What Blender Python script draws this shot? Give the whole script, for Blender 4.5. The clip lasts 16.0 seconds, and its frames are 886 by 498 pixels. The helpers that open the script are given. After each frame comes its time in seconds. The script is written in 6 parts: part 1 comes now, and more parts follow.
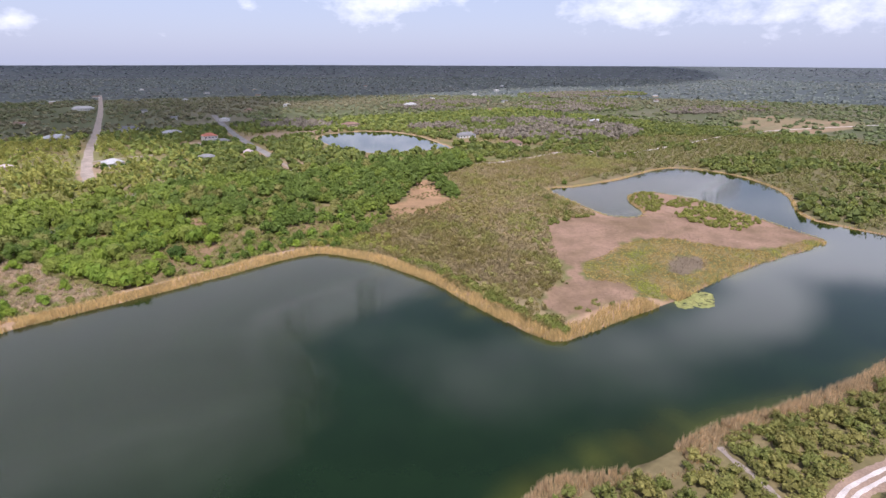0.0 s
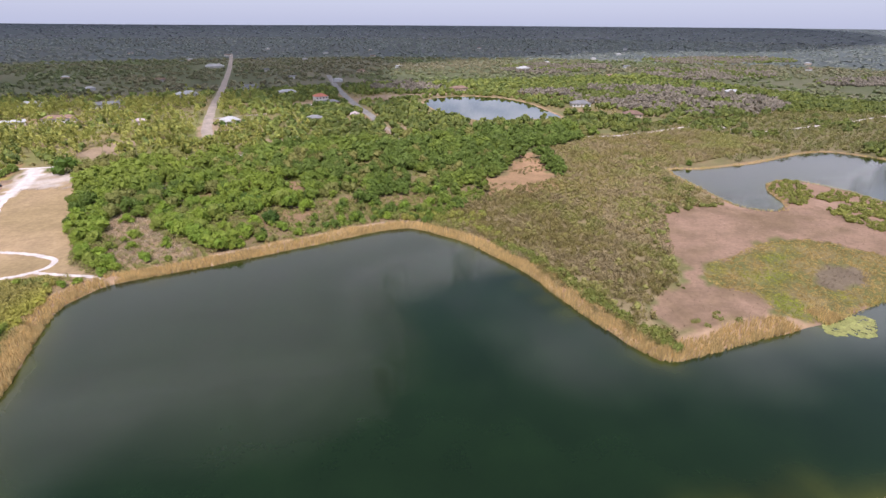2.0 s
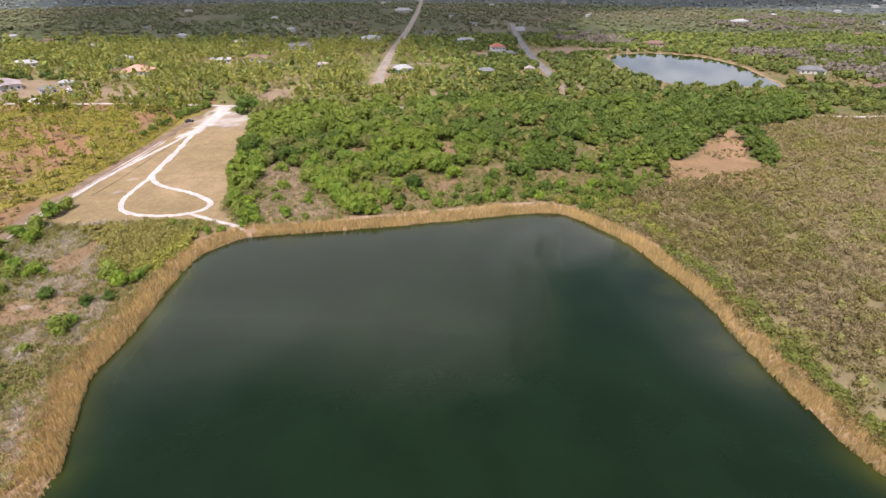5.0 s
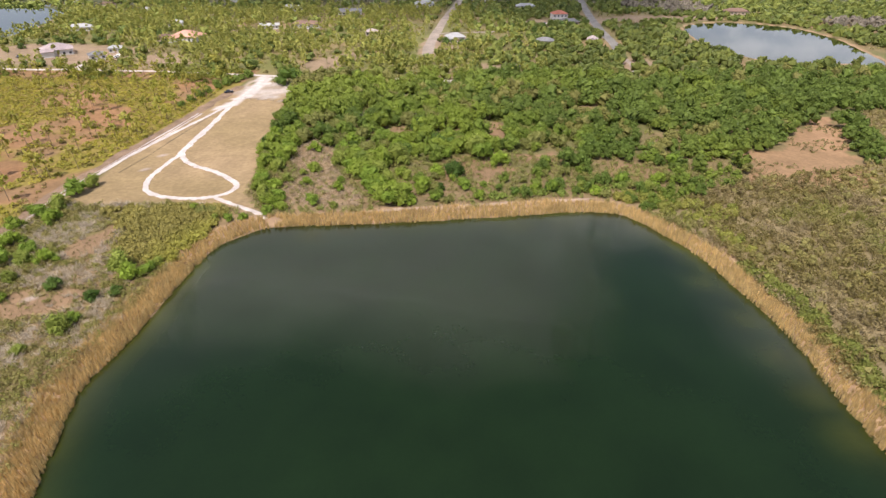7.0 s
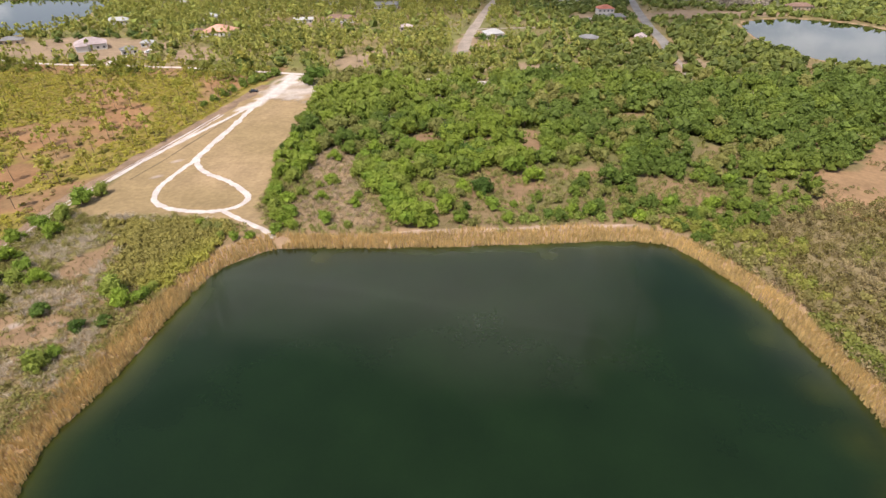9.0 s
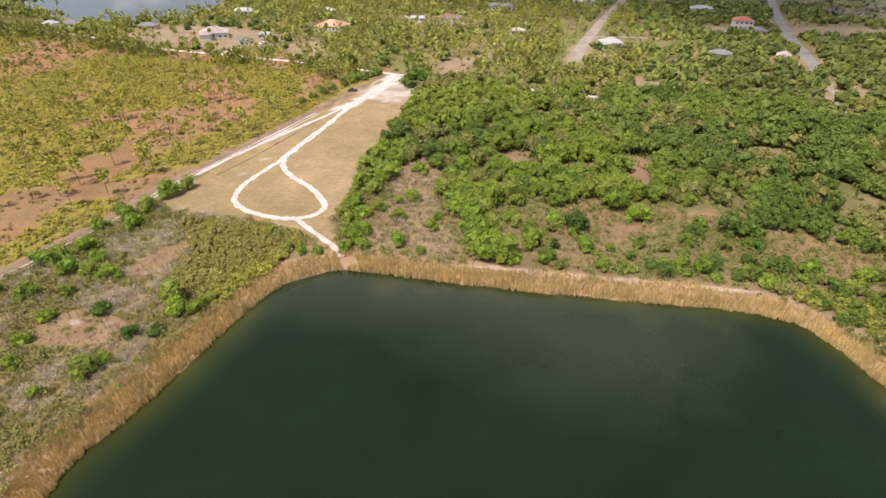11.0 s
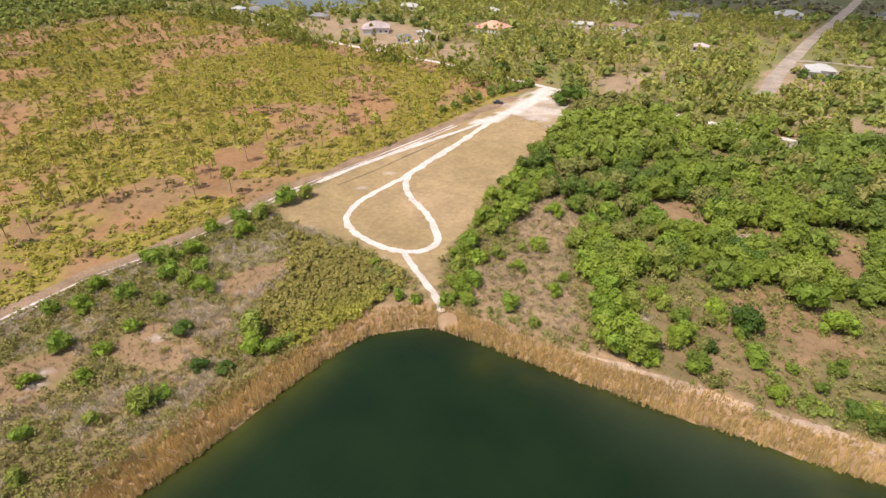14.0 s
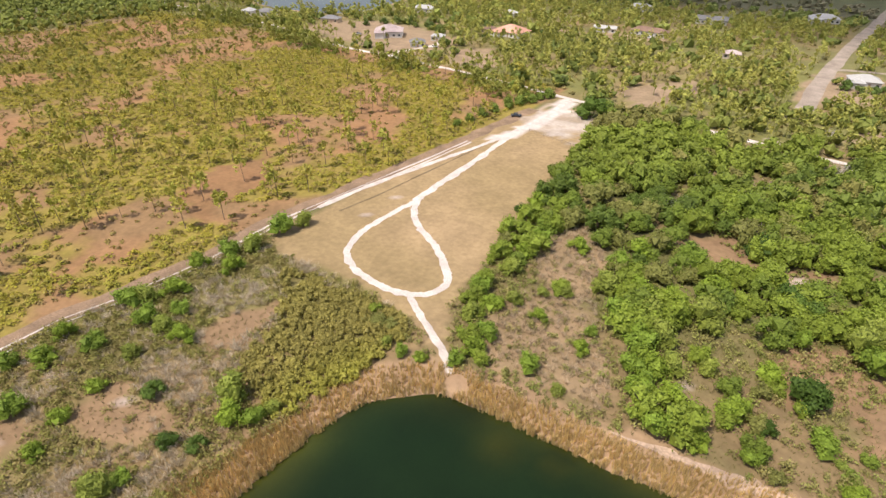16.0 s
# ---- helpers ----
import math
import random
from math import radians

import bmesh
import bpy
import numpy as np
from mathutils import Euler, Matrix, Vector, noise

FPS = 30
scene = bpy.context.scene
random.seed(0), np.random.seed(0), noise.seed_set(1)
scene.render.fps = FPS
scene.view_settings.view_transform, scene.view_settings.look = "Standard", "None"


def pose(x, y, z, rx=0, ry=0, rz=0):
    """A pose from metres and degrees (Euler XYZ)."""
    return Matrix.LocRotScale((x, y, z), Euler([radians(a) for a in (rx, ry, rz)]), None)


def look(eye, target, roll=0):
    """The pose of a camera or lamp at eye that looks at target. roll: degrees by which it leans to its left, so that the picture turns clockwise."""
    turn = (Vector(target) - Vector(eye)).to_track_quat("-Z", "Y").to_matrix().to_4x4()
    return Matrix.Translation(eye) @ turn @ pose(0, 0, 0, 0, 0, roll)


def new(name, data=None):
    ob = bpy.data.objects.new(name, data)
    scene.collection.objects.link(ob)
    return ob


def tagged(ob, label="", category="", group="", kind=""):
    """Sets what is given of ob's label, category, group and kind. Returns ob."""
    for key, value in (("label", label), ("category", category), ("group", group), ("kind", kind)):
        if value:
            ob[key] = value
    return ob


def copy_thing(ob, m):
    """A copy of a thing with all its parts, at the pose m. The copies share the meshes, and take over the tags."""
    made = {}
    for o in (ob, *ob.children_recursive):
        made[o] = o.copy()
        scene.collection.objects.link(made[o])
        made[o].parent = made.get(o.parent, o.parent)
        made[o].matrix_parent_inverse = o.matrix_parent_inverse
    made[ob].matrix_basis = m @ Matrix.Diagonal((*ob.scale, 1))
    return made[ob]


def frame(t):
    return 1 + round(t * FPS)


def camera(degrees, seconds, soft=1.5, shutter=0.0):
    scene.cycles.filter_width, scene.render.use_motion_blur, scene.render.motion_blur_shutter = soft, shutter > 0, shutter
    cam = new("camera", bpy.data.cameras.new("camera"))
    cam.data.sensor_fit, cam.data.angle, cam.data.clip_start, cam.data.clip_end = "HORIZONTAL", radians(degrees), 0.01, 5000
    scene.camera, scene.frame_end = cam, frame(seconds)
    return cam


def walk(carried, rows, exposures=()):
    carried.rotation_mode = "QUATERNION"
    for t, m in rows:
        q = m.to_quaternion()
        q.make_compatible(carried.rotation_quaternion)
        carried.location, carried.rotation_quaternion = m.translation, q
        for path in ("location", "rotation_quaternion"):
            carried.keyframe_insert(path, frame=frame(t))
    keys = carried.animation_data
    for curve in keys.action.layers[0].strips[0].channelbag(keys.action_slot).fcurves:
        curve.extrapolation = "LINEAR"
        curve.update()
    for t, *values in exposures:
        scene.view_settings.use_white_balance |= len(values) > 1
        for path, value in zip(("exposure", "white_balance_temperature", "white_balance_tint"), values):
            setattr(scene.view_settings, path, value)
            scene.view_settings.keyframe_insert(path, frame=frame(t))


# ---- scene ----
cam = camera(80.26, 16.0, soft=1.45)
# seconds, x, y, z, yaw, pitch, roll
PATH = [
    (0.0, -28.49, -57.12, 75.52, -36.03, -19.51, -0.20),
    (0.5, -25.29, -53.76, 75.20, -34.12, -20.40, -0.14),
    (1.0, -22.60, -50.45, 75.22, -31.76, -21.35, -0.10),
    (1.5, -19.74, -46.92, 75.24, -28.20, -22.30, -0.24),
    (2.0, -17.00, -43.57, 75.50, -24.20, -23.29, -0.40),
    (2.5, -14.21, -40.03, 75.18, -20.80, -24.14, -0.40),
    (3.0, -11.99, -36.20, 75.04, -17.77, -24.97, -0.48),
    (3.5, -9.75, -32.12, 75.12, -14.54, -25.86, -0.48),
    (4.0, -7.54, -27.94, 75.02, -11.29, -26.72, -0.46),
    (4.5, -5.54, -23.77, 75.15, -7.84, -27.61, -0.41),
    (7.0, 0.68, 0.27, 74.11, 0.90, -31.73, 0.05),
    (7.5, 1.67, 4.85, 74.29, 2.10, -32.51, 0.10),
    (8.0, 2.47, 9.47, 74.31, 3.07, -32.55, 0.32),
    (10.5, 3.55, 31.94, 74.02, 12.34, -32.54, 0.02),
    (11.0, 3.12, 36.60, 73.95, 16.85, -32.61, -0.10),
    (11.5, 2.73, 41.10, 73.92, 21.66, -32.73, -0.17),
    (12.0, 1.70, 45.69, 73.93, 25.36, -32.87, -0.33),
    (12.5, 0.28, 49.77, 74.04, 28.07, -32.92, -0.48),
    (13.0, -1.13, 54.04, 73.98, 29.96, -32.95, -0.48),
    (13.5, -2.79, 58.14, 74.06, 32.09, -33.02, -0.52),
    (14.0, -4.49, 62.05, 74.11, 33.85, -33.01, -0.46),
    (14.5, -6.65, 65.98, 74.22, 34.98, -33.05, -0.43),
    (15.0, -9.17, 69.83, 74.39, 35.62, -33.12, -0.50),
    (15.5, -11.67, 73.43, 74.29, 35.63, -33.12, -0.49),
    (16.0, -14.17, 77.36, 74.31, 35.52, -33.17, -0.40),
]
walk(cam, [(t, pose(x, y, z, 90 + pitch, roll, yaw)) for t, x, y, z, yaw, pitch, roll in PATH],
     [(0.0, 0.34, 6080, 22), (4.5, 0.32, 6430, 18), (9.0, 0.32, 6850, 14.5), (16.0, 0.36, 7080, 14)])

# ---- world, sun ----
SUN_FROM = Vector((-0.42, -0.80, 0)).normalized()
SUN_ELEV = 62.0
world = bpy.data.worlds.new("sky")
world.use_nodes = True
scene.world = world
wn, wl = world.node_tree.nodes, world.node_tree.links
wn.clear()
sky = wn.new("ShaderNodeTexSky")
sky.sky_type = "NISHITA"
sky.sun_disc = False
sky.sun_elevation = radians(SUN_ELEV)
sky.sun_rotation = math.atan2(SUN_FROM.x, SUN_FROM.y)
sky.altitude = 50
sky.air_density, sky.dust_density, sky.ozone_density = 1.0, 1.6, 1.6
tc = wn.new("ShaderNodeTexCoord")
sep = wn.new("ShaderNodeSeparateXYZ")
wl.new(tc.outputs["Generated"], sep.inputs[0])


def wmath(op, a, b=None, clamp=False):
    n = wn.new("ShaderNodeMath")
    n.operation, n.use_clamp = op, clamp
    for k, v in enumerate((a, b)):
        if v is None:
            continue
        if isinstance(v, (int, float)):
            n.inputs[k].default_value = v
        else:
            wl.new(v, n.inputs[k])
    return n.outputs[0]


# cumulus field on a flat layer seen in perspective
zc = wmath("ADD", wmath("MAXIMUM", sep.outputs["Z"], 0.0), 0.07)
comb = wn.new("ShaderNodeCombineXYZ")
wl.new(wmath("DIVIDE", sep.outputs["X"], zc), comb.inputs[0])
wl.new(wmath("DIVIDE", sep.outputs["Y"], zc), comb.inputs[1])
comb.inputs[2].default_value = 3.7
cn = wn.new("ShaderNodeTexNoise")
cn.inputs["Scale"].default_value, cn.inputs["Detail"].default_value = 0.85, 5.0
cn.inputs["Roughness"].default_value = 0.52
wl.new(comb.outputs[0], cn.inputs["Vector"])


def bank_of_cloud(x, y, reach, gain):
    """Where the cumulus gathers into banks."""
    d = wn.new("ShaderNodeVectorMath")
    d.operation = "DISTANCE"
    wl.new(comb.outputs[0], d.inputs[0])
    d.inputs[1].default_value = (x, y, 3.7)
    return wmath("MULTIPLY", wmath("SUBTRACT", 1.0, wmath("DIVIDE", d.outputs["Value"], reach), True), gain)


gather = bank_of_cloud(2.05, 0.72, 0.32, 0.5)
for bx, by, reach, gain in ((1.75, 0.74, 0.3, 0.3), (2.35, 0.92, 0.35, 0.3), (2.65, 0.7, 0.35, 0.45), (3.0, 0.6, 0.4, 0.4), (1.45, 0.86, 0.4, 0.14), (2.4, 0.9, 0.5, 0.12), (-0.35, 1.75, 0.8, 0.12), (0.35, 1.9, 0.7, 0.03), (0.75, 1.5, 0.45, 0.08),
                             (2.35, 3.95, 1.4, 0.25), (-3.5, 3.7, 1.6, 0.25), (3.3, 1.5, 1.0, 0.25)):
    gather = wmath("ADD", gather, bank_of_cloud(bx, by, reach, gain))
ramp = wn.new("ShaderNodeValToRGB")
ramp.color_ramp.elements[0].position, ramp.color_ramp.elements[1].position = 0.57, 0.78
wl.new(wmath("ADD", cn.outputs["Fac"], gather), ramp.inputs[0])
above = wmath("MULTIPLY", wmath("SUBTRACT", sep.outputs["Z"], 0.12), 6.0, True)
cover = wmath("MULTIPLY", wmath("MULTIPLY", ramp.outputs["Color"], above), 0.8)

# heaped cumulus standing low over the horizon
tall = wn.new("ShaderNodeVectorMath")
tall.operation = "MULTIPLY"
wl.new(tc.outputs["Generated"], tall.inputs[0])
tall.inputs[1].default_value = (1.0, 1.0, 1.9)
heap = wn.new("ShaderNodeTexNoise")
heap.inputs["Scale"].default_value, heap.inputs["Detail"].default_value, heap.inputs["Roughness"].default_value = 22.0, 6.0, 0.6
wl.new(tall.outputs[0], heap.inputs["Vector"])


def puff(x, y, z, reach, gain):
    """A heap of cloud in one direction, flatter than it is wide."""
    d = wn.new("ShaderNodeVectorMath")
    d.operation = "DISTANCE"
    wl.new(tall.outputs[0], d.inputs[0])
    d.inputs[1].default_value = (x, y, z * 1.9)
    return wmath("MULTIPLY", wmath("SUBTRACT", 1.0, wmath("DIVIDE", d.outputs["Value"], reach), True), gain)


heaps = puff(0.49, 0.87, 0.092, 0.11, 0.42)
for px_, py_, pz_, reach, gain in ((0.79, 0.605, 0.09, 0.12, 0.44), (0.84, 0.535, 0.08, 0.09, 0.34), (0.915, 0.395, 0.083, 0.14, 0.40), (0.965, 0.25, 0.085, 0.14, 0.40),
                                   (0.60, 0.79, 0.13, 0.12, 0.35), (0.46, 0.87, 0.17, 0.2, 0.5), (0.8, 0.54, 0.24, 0.24, 0.45), (-0.015, 0.998, 0.052, 0.05, 0.42), (0.293, 0.952, 0.086, 0.035, 0.40), (0.17, 0.984, 0.043, 0.03, 0.30),
                                   (-0.35, 0.93, 0.10, 0.16, 0.4), (-0.7, 0.7, 0.09, 0.14, 0.4), (0.98, -0.1, 0.1, 0.2, 0.4)):
    heaps = wmath("ADD", heaps, puff(px_, py_, pz_, reach, gain))
heap_ramp = wn.new("ShaderNodeValToRGB")
heap_ramp.color_ramp.elements[0].position, heap_ramp.color_ramp.elements[1].position = 0.66, 1.0
wl.new(wmath("ADD", wmath("MULTIPLY", heap.outputs["Fac"], wmath("MULTIPLY", heaps, 12.0, True)), heaps), heap_ramp.inputs[0])
low_cover = wmath("MULTIPLY", heap_ramp.outputs["Color"], 0.5)
haze = wn.new("ShaderNodeMixRGB")          # pale summer haze low in the sky
haze.inputs["Color2"].default_value = (3.8, 4.15, 5.25, 1)
wl.new(sky.outputs[0], haze.inputs["Color1"])
low = wmath("SUBTRACT", 1.0, wmath("MULTIPLY", wmath("ABSOLUTE", sep.outputs["Z"]), 1.5), True)
wl.new(wmath("MULTIPLY", low, 0.75), haze.inputs["Fac"])
mixc = wn.new("ShaderNodeMixRGB")
mixc.inputs["Color2"].default_value = (8.8, 9.0, 9.4, 1)
wl.new(haze.outputs[0], mixc.inputs["Color1"])
wl.new(low_cover, mixc.inputs["Fac"])
high = wn.new("ShaderNodeMixRGB")
high.inputs["Color2"].default_value = (14.0, 14.2, 14.8, 1)      # sunlit cloud overhead
wl.new(mixc.outputs[0], high.inputs["Color1"])
wl.new(cover, high.inputs["Fac"])
bg = wn.new("ShaderNodeBackground")
bg.inputs["Strength"].default_value = 0.125
wl.new(high.outputs[0], bg.inputs["Color"])
wo = wn.new("ShaderNodeOutputWorld")
wl.new(bg.outputs[0], wo.inputs["Surface"])

sun = new("sun", bpy.data.lights.new("sun", "SUN"))
sun.data.energy, sun.data.angle, sun.data.color = 3.7, radians(0.53), (1.0, 0.94, 0.85)
ce = math.cos(radians(SUN_ELEV))
sun.matrix_world = look((0, 0, 300), (-SUN_FROM.x * ce * 100, -SUN_FROM.y * ce * 100, 300 - 100 * math.sin(radians(SUN_ELEV))))


# ---- materials ----
def material(name, rough=0.9, base=(0.5, 0.5, 0.5), attr=False, noise_scale=1.0, fine=9.0, amount=0.35, bump=0.0, vary=0.0, translucent=0.0, metal=0.0, spec=0.3, coarse=0.25, gain=None):
    """Colour from the mesh's own tint or from base, broken by a coarse and a fine noise."""
    m = bpy.data.materials.new(name)
    m.use_nodes = True
    n, l = m.node_tree.nodes, m.node_tree.links
    b = n["Principled BSDF"]
    b.inputs["Roughness"].default_value, b.inputs["Metallic"].default_value = rough, metal
    b.inputs["Specular IOR Level"].default_value = spec
    if attr:
        a = n.new("ShaderNodeAttribute")
        a.attribute_name = "tint"
        col = a.outputs["Color"]
        if gain:
            g = n.new("ShaderNodeVectorMath")
            g.operation = "MULTIPLY"
            g.inputs[1].default_value = gain
            l.new(col, g.inputs[0])
            col = g.outputs[0]
    else:
        a = n.new("ShaderNodeRGB")
        a.outputs[0].default_value = (*base, 1)
        col = a.outputs[0]
    geo = n.new("ShaderNodeNewGeometry")

    def noisy(scale, detail, lo, hi, colour):
        t = n.new("ShaderNodeTexNoise")
        t.inputs["Scale"].default_value, t.inputs["Detail"].default_value = scale, detail
        l.new(geo.outputs["Position"], t.inputs["Vector"])
        r = n.new("ShaderNodeMapRange")
        r.inputs["From Min"].default_value, r.inputs["From Max"].default_value = 0.3, 0.7
        r.inputs["To Min"].default_value, r.inputs["To Max"].default_value = lo, hi
        l.new(t.outputs["Fac"], r.inputs["Value"])
        v = n.new("ShaderNodeVectorMath")
        v.operation = "SCALE"
        l.new(colour, v.inputs[0])
        l.new(r.outputs[0], v.inputs["Scale"])
        return v.outputs[0], t

    col, t1 = noisy(noise_scale * 0.12, 4, 1 - coarse, 1 + coarse, col)
    col, t2 = noisy(noise_scale * fine * 0.25, 5, 1 - amount, 1 + amount, col)
    if vary:
        for out, k in ((n.new("ShaderNodeObjectInfo").outputs["Random"], vary), (geo.outputs["Random Per Island"], vary)):
            r = n.new("ShaderNodeMapRange")
            r.inputs["To Min"].default_value, r.inputs["To Max"].default_value = 1 - k, 1 + k
            l.new(out, r.inputs["Value"])
            v = n.new("ShaderNodeVectorMath")
            v.operation = "SCALE"
            l.new(col, v.inputs[0])
            l.new(r.outputs[0], v.inputs["Scale"])
            col = v.outputs[0]
    l.new(col, b.inputs["Base Color"])
    if bump:
        bm_ = n.new("ShaderNodeBump")
        bm_.inputs["Strength"].default_value, bm_.inputs["Distance"].default_value = 0.8, bump
        l.new(t2.outputs["Fac"], bm_.inputs["Height"])
        l.new(bm_.outputs[0], b.inputs["Normal"])
    if translucent:
        tr = n.new("ShaderNodeBsdfTranslucent")
        l.new(col, tr.inputs["Color"])
        mx = n.new("ShaderNodeMixShader")
        mx.inputs[0].default_value = translucent
        l.new(b.outputs[0], mx.inputs[1])
        l.new(tr.outputs[0], mx.inputs[2])
        l.new(mx.outputs[0], n["Material Output"].inputs["Surface"])
    return m


M_GROUND = material("soil", attr=True, noise_scale=1.0, fine=3.0, amount=0.13, coarse=0.13, bump=0.12, spec=0.1)
M_LEAF = material("leaves", attr=True, rough=0.65, noise_scale=2.0, fine=5.5, amount=0.30, coarse=0.1, vary=0.13, translucent=0.16, bump=0.15, spec=0.2, gain=(0.82, 0.80, 0.70))
M_REED = material("dry_reed", attr=True, rough=0.8, noise_scale=2.0, amount=0.15, coarse=0.15, vary=0.3, translucent=0.12, spec=0.2)
M_BARK = material("bark", base=(0.16, 0.12, 0.09), fine=30, amount=0.3, vary=0.1)
M_TWIG = material("dead_wood", base=(0.48, 0.44, 0.40), fine=20, amount=0.2, vary=0.15)
M_SAND = material("white_shell_sand", base=(0.56, 0.50, 0.465), rough=0.95, noise_scale=2.0, fine=8, amount=0.2, coarse=0.18, bump=0.05)
M_TRACK = material("trodden_dirt", base=(0.24, 0.165, 0.11), rough=0.95, noise_scale=1.5, fine=8, amount=0.3, coarse=0.3, bump=0.08)
M_DIRT = material("pale_dirt", base=(0.28, 0.235, 0.20), rough=0.95, noise_scale=1.0, fine=8, amount=0.2, bump=0.08)
M_ASPHALT = material("worn_asphalt", base=(0.20, 0.19, 0.18), rough=0.9, fine=20, amount=0.2)
M_WALL_WHITE = material("white_stucco", base=(0.62, 0.60, 0.57), fine=12, amount=0.08, coarse=0.06)
M_WALL_PINK = material("pink_stucco", base=(0.52, 0.43, 0.40), fine=12, amount=0.1, coarse=0.08)
M_WALL_TAN = material("tan_stucco", base=(0.50, 0.40, 0.30), fine=12, amount=0.1, coarse=0.08)
M_ROOF_RED = material("red_tile_roof", base=(0.42, 0.16, 0.11), fine=25, amount=0.25, bump=0.05)
M_ROOF_PINK = material("salmon_tile_roof", base=(0.56, 0.31, 0.235), fine=25, amount=0.2, bump=0.05)
M_ROOF_GREY = material("grey_shingle_roof", base=(0.18, 0.18, 0.185), fine=30, amount=0.25, bump=0.03)
M_ROOF_MAUVE = material("faded_mauve_roof", base=(0.40, 0.33, 0.33), fine=25, amount=0.2, bump=0.03)
M_ROOF_BROWN = material("brown_shingle_roof", base=(0.20, 0.13, 0.10), fine=30, amount=0.25, bump=0.03)
M_ROOF_WHITE = material("white_metal_roof", base=(0.38, 0.38, 0.38), rough=0.5, fine=6, amount=0.08, coarse=0.06)
M_GLASS = material("window_glass", base=(0.03, 0.04, 0.05), rough=0.08, fine=2, amount=0.05, spec=0.6)
M_PAINT = material("door_paint", base=(0.35, 0.25, 0.18), rough=0.5, amount=0.1)
M_POST = material("weathered_post", base=(0.22, 0.18, 0.15), fine=20)
M_CARPAINT = material("dark_car_paint", base=(0.03, 0.035, 0.045), rough=0.25, amount=0.05, spec=0.6)
M_CARWHITE = material("white_car_paint", base=(0.7, 0.7, 0.7), rough=0.25, amount=0.05, spec=0.6)
M_RUBBER = material("rubber", base=(0.02, 0.02, 0.02), rough=0.8)


def water_material(name, rough, ripple):
    m = material(name, attr=True, rough=rough, noise_scale=0.6, amount=0.05, coarse=0.15, spec=0.5)
    n, l = m.node_tree.nodes, m.node_tree.links
    b = n["Principled BSDF"]
    b.inputs["IOR"].default_value = 1.33
    g = n.new("ShaderNodeNewGeometry")
    t = n.new("ShaderNodeTexNoise")
    t.inputs["Scale"].default_value, t.inputs["Detail"].default_value = 1.4, 3
    l.new(g.outputs["Position"], t.inputs["Vector"])
    bp = n.new("ShaderNodeBump")
    bp.inputs["Strength"].default_value, bp.inputs["Distance"].default_value = ripple, 0.05
    l.new(t.outputs["Fac"], bp.inputs["Height"])
    l.new(bp.outputs[0], b.inputs["Normal"])
    return m


M_WATER = water_material("lake_water", 0.07, 0.10)
M_POND = water_material("pond_water", 0.03, 0.02)

# ---- geometry helpers ----


def spline(points, step=1.5, closed=False):
    """Catmull-Rom curve through points, as an array of places about step apart."""
    p = np.array(points, float)
    n = len(p)
    out = []
    for i in range(n if closed else n - 1):
        a, b, c, d = (p[(i + k) % n] for k in (-1, 0, 1, 2)) if closed else (p[max(i - 1, 0)], p[i], p[i + 1], p[min(i + 2, n - 1)])
        k = max(2, int(np.linalg.norm(c - b) / step))
        t = np.linspace(0, 1, k, endpoint=False)[:, None]
        out.append(0.5 * (2 * b + (c - a) * t + (2 * a - 5 * b + 4 * c - d) * t**2 + (3 * b - a - 3 * c + d) * t**3))
    if not closed:
        out.append(p[-1:])
    return np.concatenate(out)


def inside(q, poly):
    """Which of the places q lie in the polygon."""
    x, y = q[:, 0], q[:, 1]
    hit = np.zeros(len(q), bool)
    for (x0, y0), (x1, y1) in zip(poly, np.roll(poly, -1, 0)):
        if y0 == y1:
            continue
        hit ^= ((y0 > y) != (y1 > y)) & (x < (x1 - x0) * (y - y0) / (y1 - y0) + x0)
    return hit


def dist(q, line, closed=False):
    """Distance of the places q from a line."""
    a = np.array(line, float)
    b = np.roll(a, -1, 0) if closed else a[1:]
    a = a if closed else a[:-1]
    out = np.empty(len(q))
    for s in range(0, len(q), 4000):
        p = q[s:s + 4000, None, :]
        d = b - a
        t = np.clip(((p - a) * d).sum(2) / np.maximum((d * d).sum(1), 1e-9), 0, 1)
        out[s:s + 4000] = np.sqrt(((p - a - t[:, :, None] * d) ** 2).sum(2).min(1))
    return out


def lattice(x, y, scale, seed):
    """Smooth value noise, 0 to 1."""
    g = np.random.default_rng(seed).random((128, 128))
    u, v = np.asarray(x) / scale + 500, np.asarray(y) / scale + 500
    i, j = np.floor(u).astype(int), np.floor(v).astype(int)
    fu, fv = u - i, v - j
    fu, fv = fu * fu * (3 - 2 * fu), fv * fv * (3 - 2 * fv)
    w = lambda a, b: g[a % 128, b % 128]
    return (w(i, j) * (1 - fu) + w(i + 1, j) * fu) * (1 - fv) + (w(i, j + 1) * (1 - fu) + w(i + 1, j + 1) * fu) * fv


def fractal(x, y, scale, seed):
    return (lattice(x, y, scale, seed) + 0.5 * lattice(x, y, scale / 2.1, seed + 1) + 0.25 * lattice(x, y, scale / 4.3, seed + 2)) / 1.75


